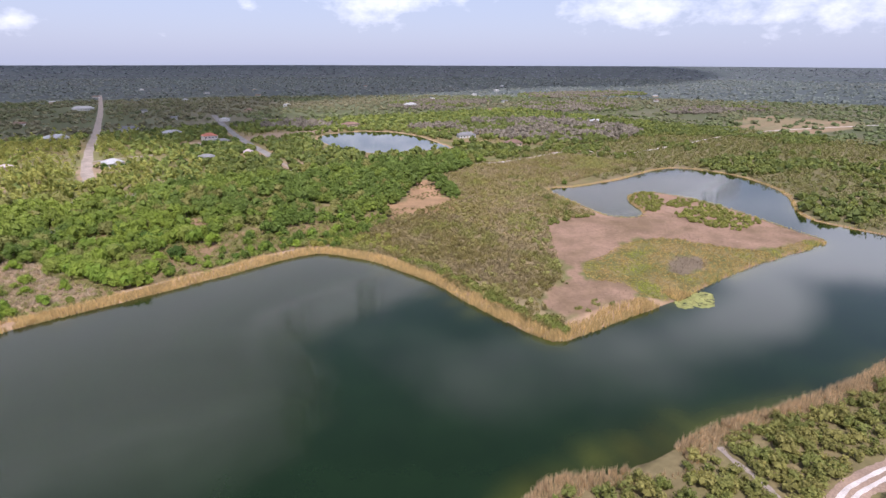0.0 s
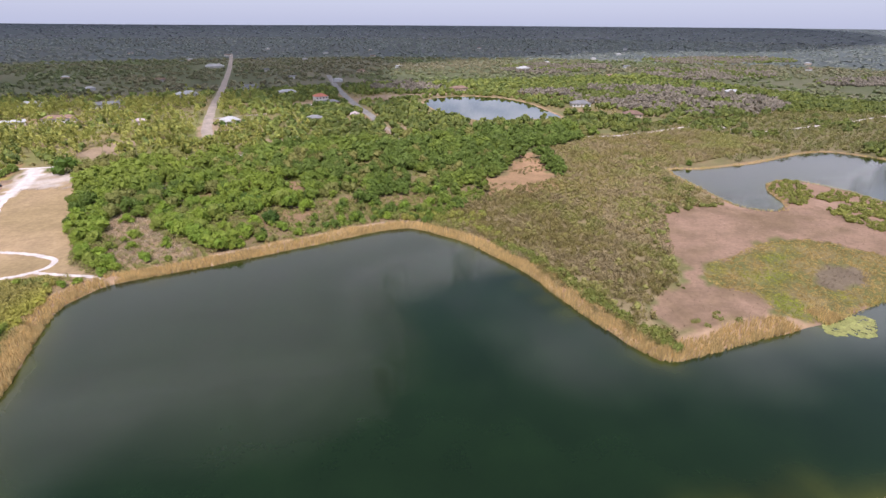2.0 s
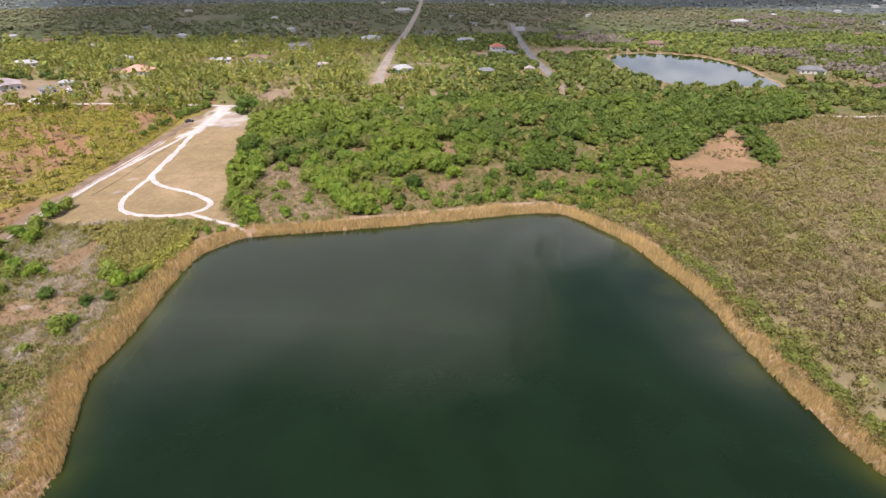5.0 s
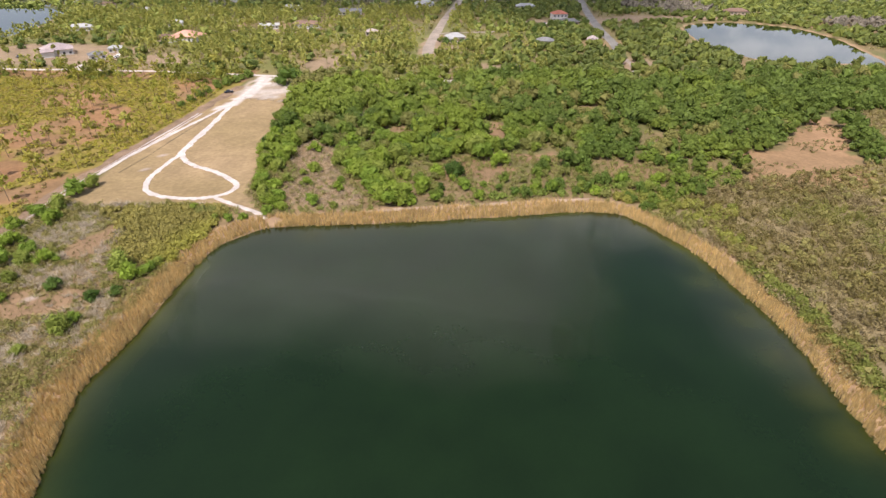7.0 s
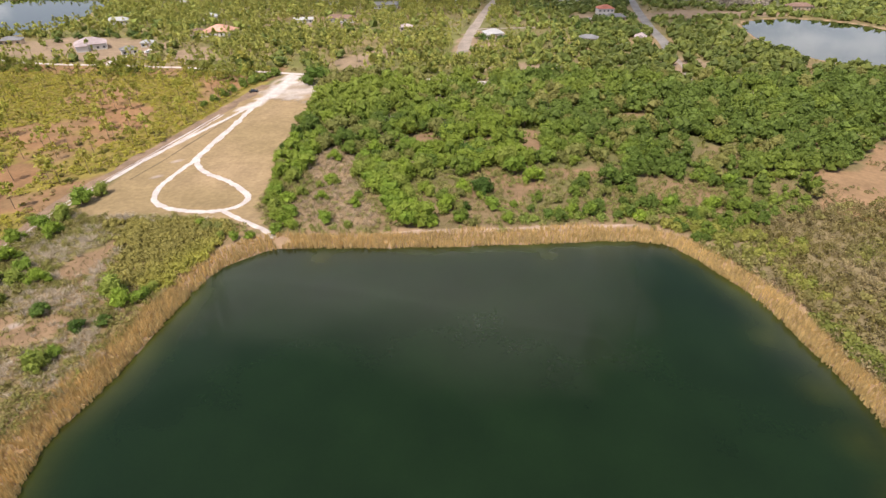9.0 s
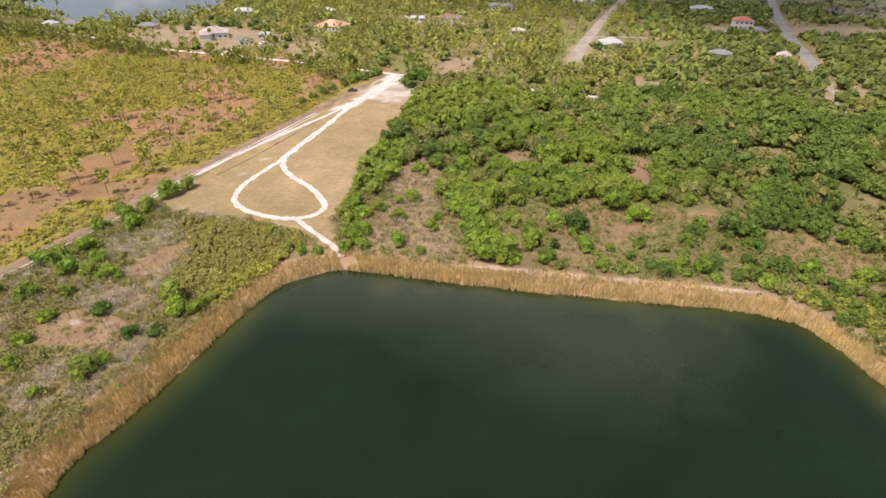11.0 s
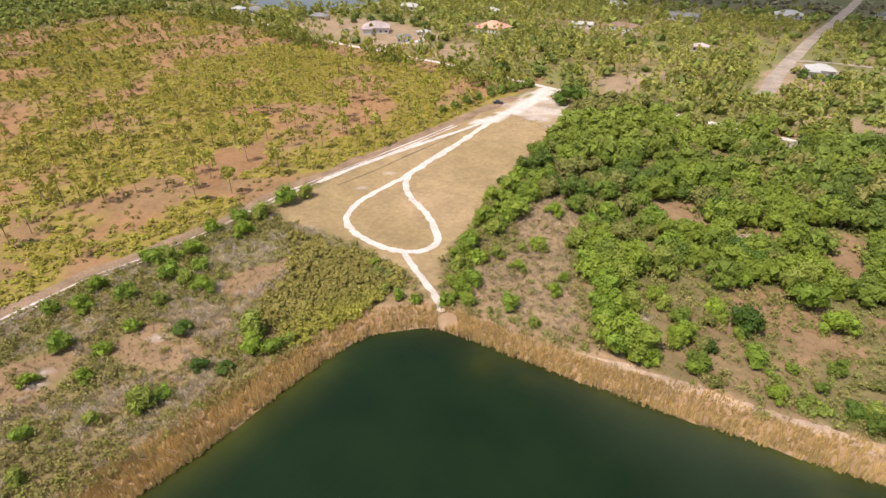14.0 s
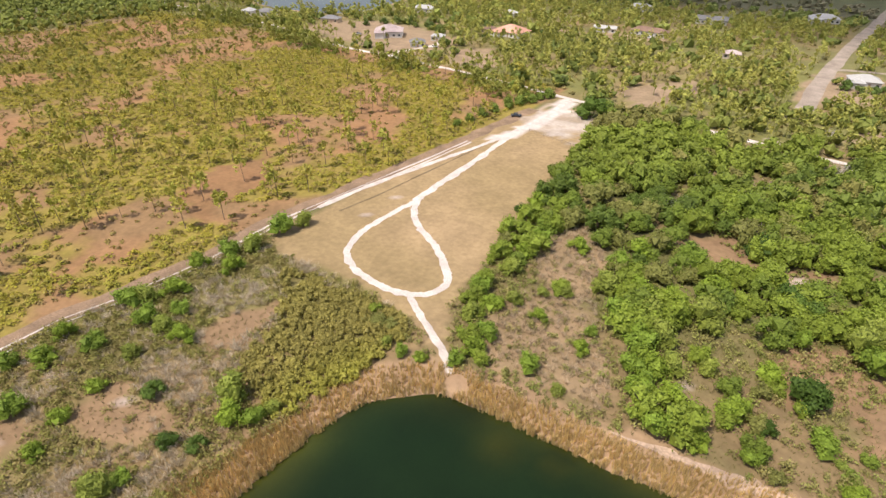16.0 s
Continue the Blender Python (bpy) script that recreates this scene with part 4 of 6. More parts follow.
plant_out("dry_grass", TUFTS, q, 0.5 + 0.6 * rng.random(len(q)), colours(len(q), (0.37, 0.29, 0.155), (0.28, 0.265, 0.10), rng), M_REED, "dry brown grass tufts", "grass", rng)

q = strew(-64, -26, 140, 204, 1.5, rng)
q = q[inside(q, BRUSHY) & (rng.random(len(q)) < 0.8)]
plant_out("grey_brush", BARE, q, 0.9 + 0.8 * rng.random(len(q)), colours(len(q), (0.58, 0.46, 0.33), (0.46, 0.37, 0.25), rng), M_REED, "grey-brown leafless brush by the shore", "shrubs", rng)

# ---- scrub on the peninsula ----
q = strew(60, 350, 30, 268, 1.85, rng)
q = q[inside(q, SCRUB) & (sample(GRID_SD, q) > 4) & open_ground(q, -3)]
q = q[rng.random(len(q)) < np.clip(0.5 + 1.6 * (fractal(q[:, 0], q[:, 1], 7, 66) - 0.25), 0.4, 0.95)]
grey = np.clip(fractal(q[:, 0], q[:, 1], 16, 67)[:, None] * 3.2 - 1.0 + rng.normal(0, 0.25, (len(q), 1)), 0, 1)
fresh = np.clip(fractal(q[:, 0], q[:, 1], 17, 68)[:, None] * 5 - 3.0 + 0.6 * np.exp(-(q[:, :1] - 74) / 7), 0, 0.7)
tint = np.array((0.295, 0.255, 0.10)) * (1 - grey) + np.array((0.38, 0.31, 0.185)) * grey
tint = (tint * (1 - fresh) + np.array((0.30, 0.325, 0.09)) * fresh) * rng.uniform(0.75, 1.2, (len(q), 1))
close = (q[:, 0] < 128) & (q[:, 1] < 172)
plant_out("willow_scrub", SHRUBS, q[~close], 1.2 + 0.9 * rng.random((~close).sum()), tint[~close], M_LEAF, "grey-olive leafless willow scrub on the peninsula", "shrubs", rng, (0.9, 1.4))
plant_out("shore_willows", SHRUBS_FINE, q[close], 1.35 + 1.1 * rng.random(close.sum()), tint[close], M_LEAF, "grey-olive willow scrub behind the lake reeds", "shrubs", rng, (0.9, 1.5))
q = strew(60, 350, 30, 268, 4.3, rng)
q = q[inside(q, SCRUB) & (sample(GRID_SD, q) > 5) & open_ground(q, -3) & (fractal(q[:, 0], q[:, 1], 24, 69) > 0.36)]
q = q[rng.random(len(q)) < 0.75]
rim = np.exp(-dist(q, MUD[::3], True) / 9)[:, None]
tint = np.array((0.285, 0.265, 0.10)) * (1 - rim) + np.array((0.25, 0.275, 0.085)) * rim
plant_out("willow_clumps", OAKS_FAR, q, 1.1 + 1.0 * rng.random(len(q)), tint * rng.uniform(0.85, 1.15, (len(q), 1)), M_LEAF, "rounded olive willow clumps on the peninsula", "shrubs", rng, (0.8, 1.3))
line = np.concatenate([SHORE[(SHORE[:, 0] > 66) & (SHORE[:, 0] < 78) & (SHORE[:, 1] > 34) & (SHORE[:, 1] < 112)]])
q = line[rng.integers(0, len(line), 130)] + np.column_stack([rng.uniform(6.5, 10, 130), rng.normal(0, 1, 130)])
plant_out("shore_bushes", BUSHES_LOW, q, 1.6 + 1.3 * rng.random(len(q)), colours(len(q), (0.24, 0.265, 0.07), (0.19, 0.225, 0.055), rng), M_LEAF, "green bushes behind the peninsula's reeds", "shrubs", rng)
q = np.concatenate([rng.normal(0, 1.9, (8, 2)) + p_ for p_ in ((66, 144), (70, 140), (74, 136), (79, 138), (82, 141), (74, 146), (66, 150), (60, 147), (76, 128), (79, 122), (58, 152))])
plant_out("corner_bushes", BUSHES_LOW, q, 1.5 + 1.3 * rng.random(len(q)), colours(len(q), (0.36, 0.36, 0.09), (0.27, 0.31, 0.07), rng), M_LEAF, "yellow-green bushes at the lake's corner", "shrubs", rng)
q = np.concatenate([rng.normal(0, 1.5, (4, 2)) + p_ for p_ in ((16, 151), (23, 154), (29, 155), (35, 156), (42, 155), (49, 155), (55, 158), (66, 157), (46, 160), (10, 153), (58, 163), (30, 162))])
plant_out("strip_bushes", BUSHES_LOW, q, 1.3 + 1.3 * rng.random(len(q)), colours(len(q), (0.25, 0.33, 0.07), (0.18, 0.25, 0.055), rng), M_LEAF, "fresh green bushes behind the lake reeds", "shrubs", rng)
q = np.concatenate([rng.normal(0, 3.0, (6, 2)) + p_ for p_ in ((213, 188), (211, 172), (200, 150), (192, 138), (187, 122), (184, 112), (172, 115), (161, 117), (148, 109), (222, 203))])
q = q[sample(GRID_SD, q) > 2]
plant_out("inlet_bushes", BUSHES_LOW, q, 1.4 + 1.3 * rng.random(len(q)), colours(len(q), (0.27, 0.29, 0.08), (0.21, 0.25, 0.07), rng), M_LEAF, "green bushes beside the quiet inlet", "shrubs", rng)
ISLES = [np.array([(234, 120), (245, 128), (262, 125), (252, 109), (228, 95), (219, 97), (225, 105)]), np.array([(239, 100), (262, 106), (266, 92), (258, 76), (254, 58), (250, 52), (227, 52), (222, 58), (220, 70), (225, 84)])]
q = strew(215, 275, 45, 130, 2.9, rng)
q = q[(inside(q, ISLES[0]) | inside(q, ISLES[1])) & (fractal(q[:, 0], q[:, 1], 9, 77) > 0.34)]
plant_out("island_bushes", BUSHES_LOW, q, 1.3 + 1.3 * rng.random(len(q)) ** 1.5, colours(len(q), (0.33, 0.345, 0.09), (0.26, 0.285, 0.075), rng), M_LEAF, "olive green bushes on the marsh island", "shrubs", rng)
q = np.concatenate([np.array([(98, 42), (107, 43), (109, 38), (99, 39), (105, 40), (104, 63), (104, 60), (110, 59), (111, 69), (106, 74), (197, 143), (201, 132), (191, 112), (186, 126), (196, 122), (189, 134), (205, 150)]) + rng.normal(0, 1, (17, 2)) for _ in range(3)])
plant_out("edge_bushes", BUSHES_LOW, q, 0.6 + 0.7 * rng.random(len(q)), colours(len(q), (0.33, 0.31, 0.12), (0.26, 0.27, 0.09), rng), M_LEAF, "single green bushes at the mud's edge", "shrubs", rng)
q = strew(118, 242, 22, 75, 1.1, rng)
q = q[inside(q, MARSH) & ~inside(q, MOUND)]
n = fractal(q[:, 0], q[:, 1], 13, 81)
for gx, gy, gr in ((157, 57, 9), (134, 36, 8), (191, 33, 8), (150, 33, 5)):
    n = n + 0.3 * np.exp(-((q[:, 0] - gx) ** 2 + (q[:, 1] - gy) ** 2) / gr**2)
t = np.clip((n - 0.56) * 4, 0, 1)[:, None]
plant_out("marsh_plants", FANS, q, 0.5 + 0.5 * rng.random(len(q)), (np.array((0.42, 0.31, 0.12)) * (1 - t) + np.array((0.29, 0.325, 0.05)) * t) * rng.uniform(0.7, 1.25, (len(q), 1)), M_LEAF,
          "yellow-green and straw marsh plants on wet mud", "marsh plants", rng, dip=0.3)
q = strew(90, 250, 28, 112, 1.6, rng)
q = q[inside(q, MUD) & ~inside(q, MARSH)]
q = q[rng.random(len(q)) < 0.8]
plant_out("mud_tufts", TUFTS, q, 0.3 + 0.35 * rng.random(len(q)), colours(len(q), (0.44, 0.32, 0.25), (0.24, 0.17, 0.10), rng, 0.3), M_REED, "low dead stubble on pinkish mud", "grass", rng)

# ---- scrub between the track and the lake's west bank ----
q = strew(-128, -66, 20, 150, 1.35, rng)
q = q[open_ground(q, -1.0)]
hole = fractal(q[:, 0], q[:, 1], 17, 83)
hole[[bool(b) for b in np.any([inside(q, s_) for s_ in SANDY], 0)]] = 0
q = q[(hole > 0.16) & (rng.random(len(q)) < 0.95) | (rng.random(len(q)) < 0.13)]
OLIVES = np.array([(-106, 140), (-89, 143), (-72, 142), (-58, 137), (-57, 135), (-61, 129), (-68, 122), (-71, 116), (-72, 109), (-78, 110), (-86, 115), (-91, 126)])
warp = np.column_stack([fractal(q[:, 0], q[:, 1], 6, 33) - 0.5, fractal(q[:, 0], q[:, 1], 6, 39) - 0.5]) * 9
tall = inside(q + warp, OLIVES)
grey = np.clip(fractal(q[:, 0], q[:, 1], 12, 87) * 3.0 - 1.2, 0.05, 0.6)
for gx, gy, gr in ((-109, 122, 5.5), (-104, 129, 5), (-101, 142, 4), (-88, 112, 4.5), (-97, 104, 5.5), (-91, 117, 3.5), (-79, 94, 5), (-88, 105, 4.5), (-110, 87, 5), (-88, 82, 5)):
    grey = np.maximum(grey, 1.35 * np.exp(-((q[:, 0] - gx) ** 2 + (q[:, 1] - gy) ** 2) / gr**2))
dead = (rng.random(len(q)) < grey * 0.8) & ~tall
plant_out("bare_scrub", BARE, q[dead], 1.2 + 0.8 * rng.random(dead.sum()), colours(dead.sum(), (0.50, 0.435, 0.35), (0.39, 0.33, 0.235), rng), M_REED, "bare grey twiggy scrub", "shrubs", rng)
live = ~dead & ~tall
plant_out("olive_scrub", SHRUBS_FINE, q[live], 1.0 + 1.1 * rng.random(live.sum()) ** 1.3, colours(live.sum(), (0.41, 0.36, 0.15), (0.31, 0.33, 0.09), rng), M_LEAF, "olive scrub beside the track", "shrubs", rng, (0.7, 1.1))
near_reeds = np.clip((sample(GRID_SD, q[tall]) - 5) / 12, 0, 1)[:, None]
plant_out("olive_thicket", THICKET, q[tall], 1.3 + 0.7 * rng.random(tall.sum()), (np.array((0.42, 0.42, 0.085)) * (1 - near_reeds) + np.array((0.38, 0.345, 0.115)) * near_reeds) * rng.uniform(0.85, 1.15, (tall.sum(), 1)), M_LEAF,
          "dense olive thicket between reeds and mown field", "shrubs", rng, (0.9, 1.3))

# ---- savanna of palmetto and thin pines ----
q = strew(-470, -120, 55, 322, 2.55, rng)
q = q[(q[:, 0] < TRACK_X(q[:, 1]) - 5) & in_view(q)]
q = q[open_ground(q, 0)]
n = fractal(q[:, 0], q[:, 1], 26, 91)
ok = (n + rng.normal(0, 0.03, len(n)) > 0.455) & ~inside(q, SAVANNA_BARE)
q, n = q[ok], n[ok]
plant_out("palmetto", FANS, q, 1.1 + 0.8 * rng.random(len(q)), colours(len(q), (0.37, 0.33, 0.05), (0.30, 0.295, 0.055), rng), M_LEAF, "yellow-green saw palmetto thickets", "palmetto", rng)
q = strew(-470, -120, 55, 322, 2.6, rng)
q = q[(q[:, 0] < TRACK_X(q[:, 1]) - 5) & in_view(q)]
q = q[open_ground(q, 0) & (rng.random(len(q)) < 0.34) & ~inside(q, SAVANNA_BARE)]
plant_out("savanna_shrubs", BRUSH, q, 0.8 + 0.8 * rng.random(len(q)), colours(len(q), (0.40, 0.36, 0.10), (0.42, 0.33, 0.16), rng), M_LEAF, "low brown-green savanna shrubs", "shrubs", rng)

PINE_KINDS = [pine(R1, 125, 0.05) for _ in range(6)]
q = strew(-260, -122, 70, 322, 8.5, rng)
q = q[(q[:, 0] < TRACK_X(q[:, 1]) - 6) & in_view(q)]
q = q[open_ground(q, 1) & (rng.random(len(q)) < 0.44)]
PINES = []
for k, (stem, needles) in enumerate(PINE_KINDS):
    t = new("slash_pine")
    s = new("trunk", mesh_np("trunk", *stem, M_BARK))
    c = new("crown", mesh_np("crown", *needles, M_LEAF, np.tile((0.42, 0.43, 0.09) if k % 2 else (0.48, 0.45, 0.11), (len(needles[0]), 1))))
    s.parent = c.parent = t
    PINES.append(tagged(t, "thin pine with a bare stem and sparse needle tufts", "tree", "pines of the savanna"))
order = np.argsort(np.hypot(q[:, 0] + 60, q[:, 1] - 120))
for j, i in enumerate(order[:300]):
    x, y = q[i]
    h = float(rng.uniform(6.5, 10.5))
    m = pose(x, y, ground_z(x, y) - 0.1, float(rng.uniform(-3, 3)), 0, float(rng.uniform(0, 360)))
    ob = PINES[j] if j < len(PINES) else copy_thing(PINES[j % len(PINES)], m)
    ob.matrix_basis = m @ Matrix.Diagonal((h, h, h, 1))
PINE_ALL = [both(*pine(R1, 44, 0.078)) for _ in range(8)]
far_p = q[order[300:]]
q2 = strew(-480, -290, 120, 322, 9, rng)
q2 = q2[in_view(q2) & open_ground(q2, 1)]
far_p = np.concatenate([far_p, q2])
far_p = far_p[rng.random(len(far_p)) < 0.75]
plant_out("pine_stand", PINE_ALL, far_p, 6 + 4 * rng.random(len(far_p)), colours(len(far_p), (0.39, 0.38, 0.10), (0.33, 0.335, 0.085), rng), M_LEAF, "open stand of thin pines", "woodland", rng)

# belt of pines and bushes on the white road's south verge
verge = CROSS_ROAD[(CROSS_ROAD[:, 0] > -470) & (CROSS_ROAD[:, 0] < -112)]
q = verge[rng.integers(0, len(verge), 900)] + np.column_stack([rng.normal(0, 2, 900), -rng.uniform(3.5, 24, 900) ** 1.0])
q = q[(fractal(q[:, 0], q[:, 1], 34, 97) > np.where((q[:, 0] > -300) & (q[:, 0] < -215), 0.55, 0.40)) & (q[:, 0] < TRACK_X(q[:, 1]) - 8)]
k = rng.random(len(q)) < 0.6
plant_out("verge_pines", PINE_ALL, q[k], 5 + 4 * rng.random(k.sum()), colours(k.sum(), (0.36, 0.37, 0.10), (0.28, 0.32, 0.08), rng), M_LEAF, "slender pines along the white road", "woodland", rng)
plant_out("verge_bushes", BUSHES_LOW, q[~k], 1.2 + 1.4 * rng.random((~k).sum()), colours((~k).sum(), (0.29, 0.34, 0.07), (0.21, 0.26, 0.06), rng), M_LEAF, "green bushes along the white road", "shrubs", rng)

# ---- woods north of the cross road ----
q = strew(-620, 620, 262, 640, 7.0, rng)
q = q[in_view(q)]
q = q[open_ground(q, 1.5) & (q[:, 1] > np.interp(q[:, 0], CROSS_ROAD[:200, 0], CROSS_ROAD[:200, 1]) - 5) & ~inside(q, SCRUB)]
n = fractal(q[:, 0], q[:, 1], 60, 93)
for poly in OPENINGS:
    ok = ~inside(q, poly) | (rng.random(len(q)) < 0.12)
    q, n = q[ok], n[ok]
keep = rng.random(len(q)) < np.clip((n - 0.28) * 4 + 0.15 * (q[:, 0] > 30), 0.12, 0.98) * np.where((q[:, 0] < 10) & (q[:, 1] < 600), 0.5, 1)
for grove in GROVES:
    keep &= ~inside(q, grove)
q, n = q[keep], n[keep]
isp = (rng.random(len(q)) < 0.3) & (q[:, 0] < 60)
pp = strew(-470, 20, 262, 560, 5.0, rng)
pp = pp[in_view(pp) & open_ground(pp, 1.5) & (pp[:, 1] > np.interp(pp[:, 0], CROSS_ROAD[:200, 0], CROSS_ROAD[:200, 1]) - 1)]
for poly in OPENINGS:
    pp = pp[~inside(pp, poly) | (rng.random(len(pp)) < 0.12)]
pp = pp[rng.random(len(pp)) < np.clip((fractal(pp[:, 0], pp[:, 1], 38, 95) - 0.3) * 3.2, 0.12, 0.9)]
pp = np.concatenate([pp, q[isp]])
plant_out("north_pines", PINE_ALL, pp, 5.5 + 4.5 * rng.random(len(pp)), colours(len(pp), (0.42, 0.42, 0.12), (0.33, 0.36, 0.10), rng), M_LEAF, "pines beyond the white road", "woodland", rng)
o = q[~isp]
# darker east of x = 50: deeper green trees, with cloud shade put into the tint
tint = colours(len(o), (0.28, 0.325, 0.08), (0.16, 0.215, 0.06), rng) * np.where(o[:, :1] > 50, 0.78, 1.0)
back = o[:, 1] > 430
plant_out("north_woods", OAKS_FAR, o[~back], 3.4 + 2.4 * rng.random((~back).sum()), tint[~back], M_LEAF, "green mixed woods beyond the white road", "woodland", rng)
plant_out("pond_woods", BLOBS, o[back], 3.4 + 2.6 * rng.random(back.sum()), tint[back], M_LEAF, "green mixed woods round the pond and houses", "woodland", rng)
q = strew(-600, 600, 262, 640, 5.0, rng)
q = q[in_view(q)]
q = q[open_ground(q, 0.5) & (q[:, 1] > np.interp(q[:, 0], CROSS_ROAD[:200, 0], CROSS_ROAD[:200, 1]) + 3) & (rng.random(len(q)) < 0.32) & ~inside(q, SCRUB)]
for poly in OPENINGS + GROVES:
    q = q[~inside(q, poly)]
plant_out("north_brush", BRUSH, q, 1.2 + 1.4 * rng.random(len(q)), colours(len(q), (0.36, 0.34, 0.12), (0.34, 0.29, 0.14), rng), M_LEAF, "brush under the northern pines", "shrubs", rng)

q = strew(-780, -462, 120, 348, 6.5, np.random.default_rng(88))
q = q[in_view(q) & open_ground(q, 1)]
rw = np.random.default_rng(89)
plant_out("west_woods", GREY_CROWNS, q, 2.8 + 2.4 * rw.random(len(q)), colours(len(q), (0.29, 0.33, 0.075), (0.19, 0.24, 0.06), rw), M_LEAF, "green woods west of the savanna", "woodland", rw)

# ---- east side of the inlet ----
q = strew(270, 640, -60, 290, 5.2, rng)
q = q[in_view(q) & ~inside(q, SCRUB)]
q = q[open_ground(q, -3)]
for grove in GROVES:
    q = q[~inside(q, grove)]
q = q[rng.random(len(q)) < 0.9]
leafy = np.clip((fractal(q[:, 0], q[:, 1], 45, 55) - 0.47) * 6 + np.clip((q[:, 0] - 430) / 200, -0.3, 0.5), 0, 1)
tree_e = rng.random(len(q)) < leafy
plant_out("east_scrub", SHRUBS, q[~tree_e], 2.6 + 1.7 * rng.random((~tree_e).sum()), colours((~tree_e).sum(), (0.25, 0.225, 0.095), (0.20, 0.22, 0.075), rng), M_LEAF, "olive scrub beyond the inlet", "shrubs", rng)
plant_out("east_woods", OAKS_FAR, q[tree_e], 2.4 + 2.0 * rng.random(tree_e.sum()), colours(tree_e.sum(), (0.22, 0.255, 0.06), (0.15, 0.195, 0.06), rng), M_LEAF, "green trees beyond the inlet", "woodland", rng)
q = strew(96, 165, 155, 240, 2.2, rng)
q = q[inside(q, SANDPIT) & (fractal(q[:, 0], q[:, 1], 9, 57) > 0.5)]
plant_out("pit_weeds", BRUSH, q, 0.6 + 0.7 * rng.random(len(q)), colours(len(q), (0.38, 0.32, 0.17), (0.30, 0.28, 0.11), rng), M_LEAF, "sparse weeds in a sandy clearing", "shrubs", rng)

q = strew(150, 180, 35, 53, 1.0, rng)
q = q[inside(q, MOUND) & (rng.random(len(q)) < 0.6)]
plant_out("mound_twigs", TUFTS, q, 0.5 + 0.5 * rng.random(len(q)), colours(len(q), (0.30, 0.24, 0.17), (0.20, 0.155, 0.10), rng), M_REED, "dead grey-brown stubble on a dark mud mound", "grass", rng)

# ---- near bank ----
q = strew(20, 125, -56, -6, 2.6, rng)
foot = np.array([(70.5, -19), (69, -22), (68, -26.5), (66.3, -31), (64, -36), (63, -42)])
q = q[(sample(GRID_SD, q) > 4.5) & (dist(q, BANK_ROAD) > 4) & (dist(q, foot) > 1.6) & (np.hypot(q[:, 0] - 56, q[:, 1] + 15) > 4)]
q = q[rng.random(len(q)) < np.clip(fractal(q[:, 0], q[:, 1], 8, 73) * 2.6, 0.6, 1.0)]
plant_out("bank_bushes", THICKET, q, 1.7 + 1.9 * rng.random(len(q)) ** 2, colours(len(q), (0.29, 0.27, 0.09), (0.18, 0.215, 0.06), rng), M_LEAF, "thick green bushes on the low bank", "shrubs", rng)

# ---- bare cypress groves ----
for grove in GROVES:
    lo, hi = grove.min(0), grove.max(0)
    q = strew(lo[0], hi[0], lo[1], hi[1], 6.2, rng)
    q = q[inside(q, grove) & open_ground(q, 1)]
    leafy = rng.random(len(q)) < np.clip((fractal(q[:, 0], q[:, 1], 40, 58) - 0.5) * 6, 0.03, 0.9)
    plant_out("grove_oaks", GREY_CROWNS, q[leafy], 3.0 + 2.4 * rng.random(leafy.sum()), colours(leafy.sum(), (0.21, 0.255, 0.07), (0.16, 0.20, 0.06), rng), M_LEAF, "green trees among bare cypress", "woodland", rng)
    q = q[~leafy]
    plant_out("bare_grove", GREY_CROWNS, q, 3.2 + 2.2 * rng.random(len(q)), colours(len(q), (0.21, 0.18, 0.145), (0.185, 0.165, 0.12), rng, 0.1), M_REED, "grove of bare grey-brown cypress trees", "woodland", rng)

# trees along the white road
q = CROSS_ROAD[rng.integers(40, 128, 260)] + np.column_stack([rng.normal(0, 2, 260), -rng.uniform(3.5, 10, 260)])
q = q[(q[:, 0] > 120) & (q[:, 0] < 365)]
plant_out("roadside_trees", OAKS_FAR, q, 2.0 + 1.8 * rng.random(len(q)), colours(len(q), GREEN_A, GREEN_B, rng), M_LEAF, "green trees lining the white road", "woodland", rng)

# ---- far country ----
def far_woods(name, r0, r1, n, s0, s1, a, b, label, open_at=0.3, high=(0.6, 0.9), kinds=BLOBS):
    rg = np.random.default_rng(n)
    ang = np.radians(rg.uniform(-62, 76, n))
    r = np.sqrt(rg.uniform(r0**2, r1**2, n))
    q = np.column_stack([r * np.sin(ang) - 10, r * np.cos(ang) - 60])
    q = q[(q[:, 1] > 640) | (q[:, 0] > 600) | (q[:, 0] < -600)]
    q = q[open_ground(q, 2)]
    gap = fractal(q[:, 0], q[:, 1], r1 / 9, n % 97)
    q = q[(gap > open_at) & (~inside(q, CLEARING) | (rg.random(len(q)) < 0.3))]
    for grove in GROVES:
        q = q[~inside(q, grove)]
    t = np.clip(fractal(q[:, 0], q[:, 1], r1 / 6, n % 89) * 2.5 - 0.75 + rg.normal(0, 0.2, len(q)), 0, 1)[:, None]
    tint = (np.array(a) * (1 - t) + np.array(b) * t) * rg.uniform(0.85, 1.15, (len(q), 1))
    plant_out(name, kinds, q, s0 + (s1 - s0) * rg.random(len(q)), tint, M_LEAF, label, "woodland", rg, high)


# leaf tints turn bluer ring by ring: air haze put into the colour
far_woods("middle_woods", 550, 1300, 10500, 3.2, 6.4, (0.17, 0.215, 0.10), (0.24, 0.225, 0.15), "mixed green and brown woods in the distance")
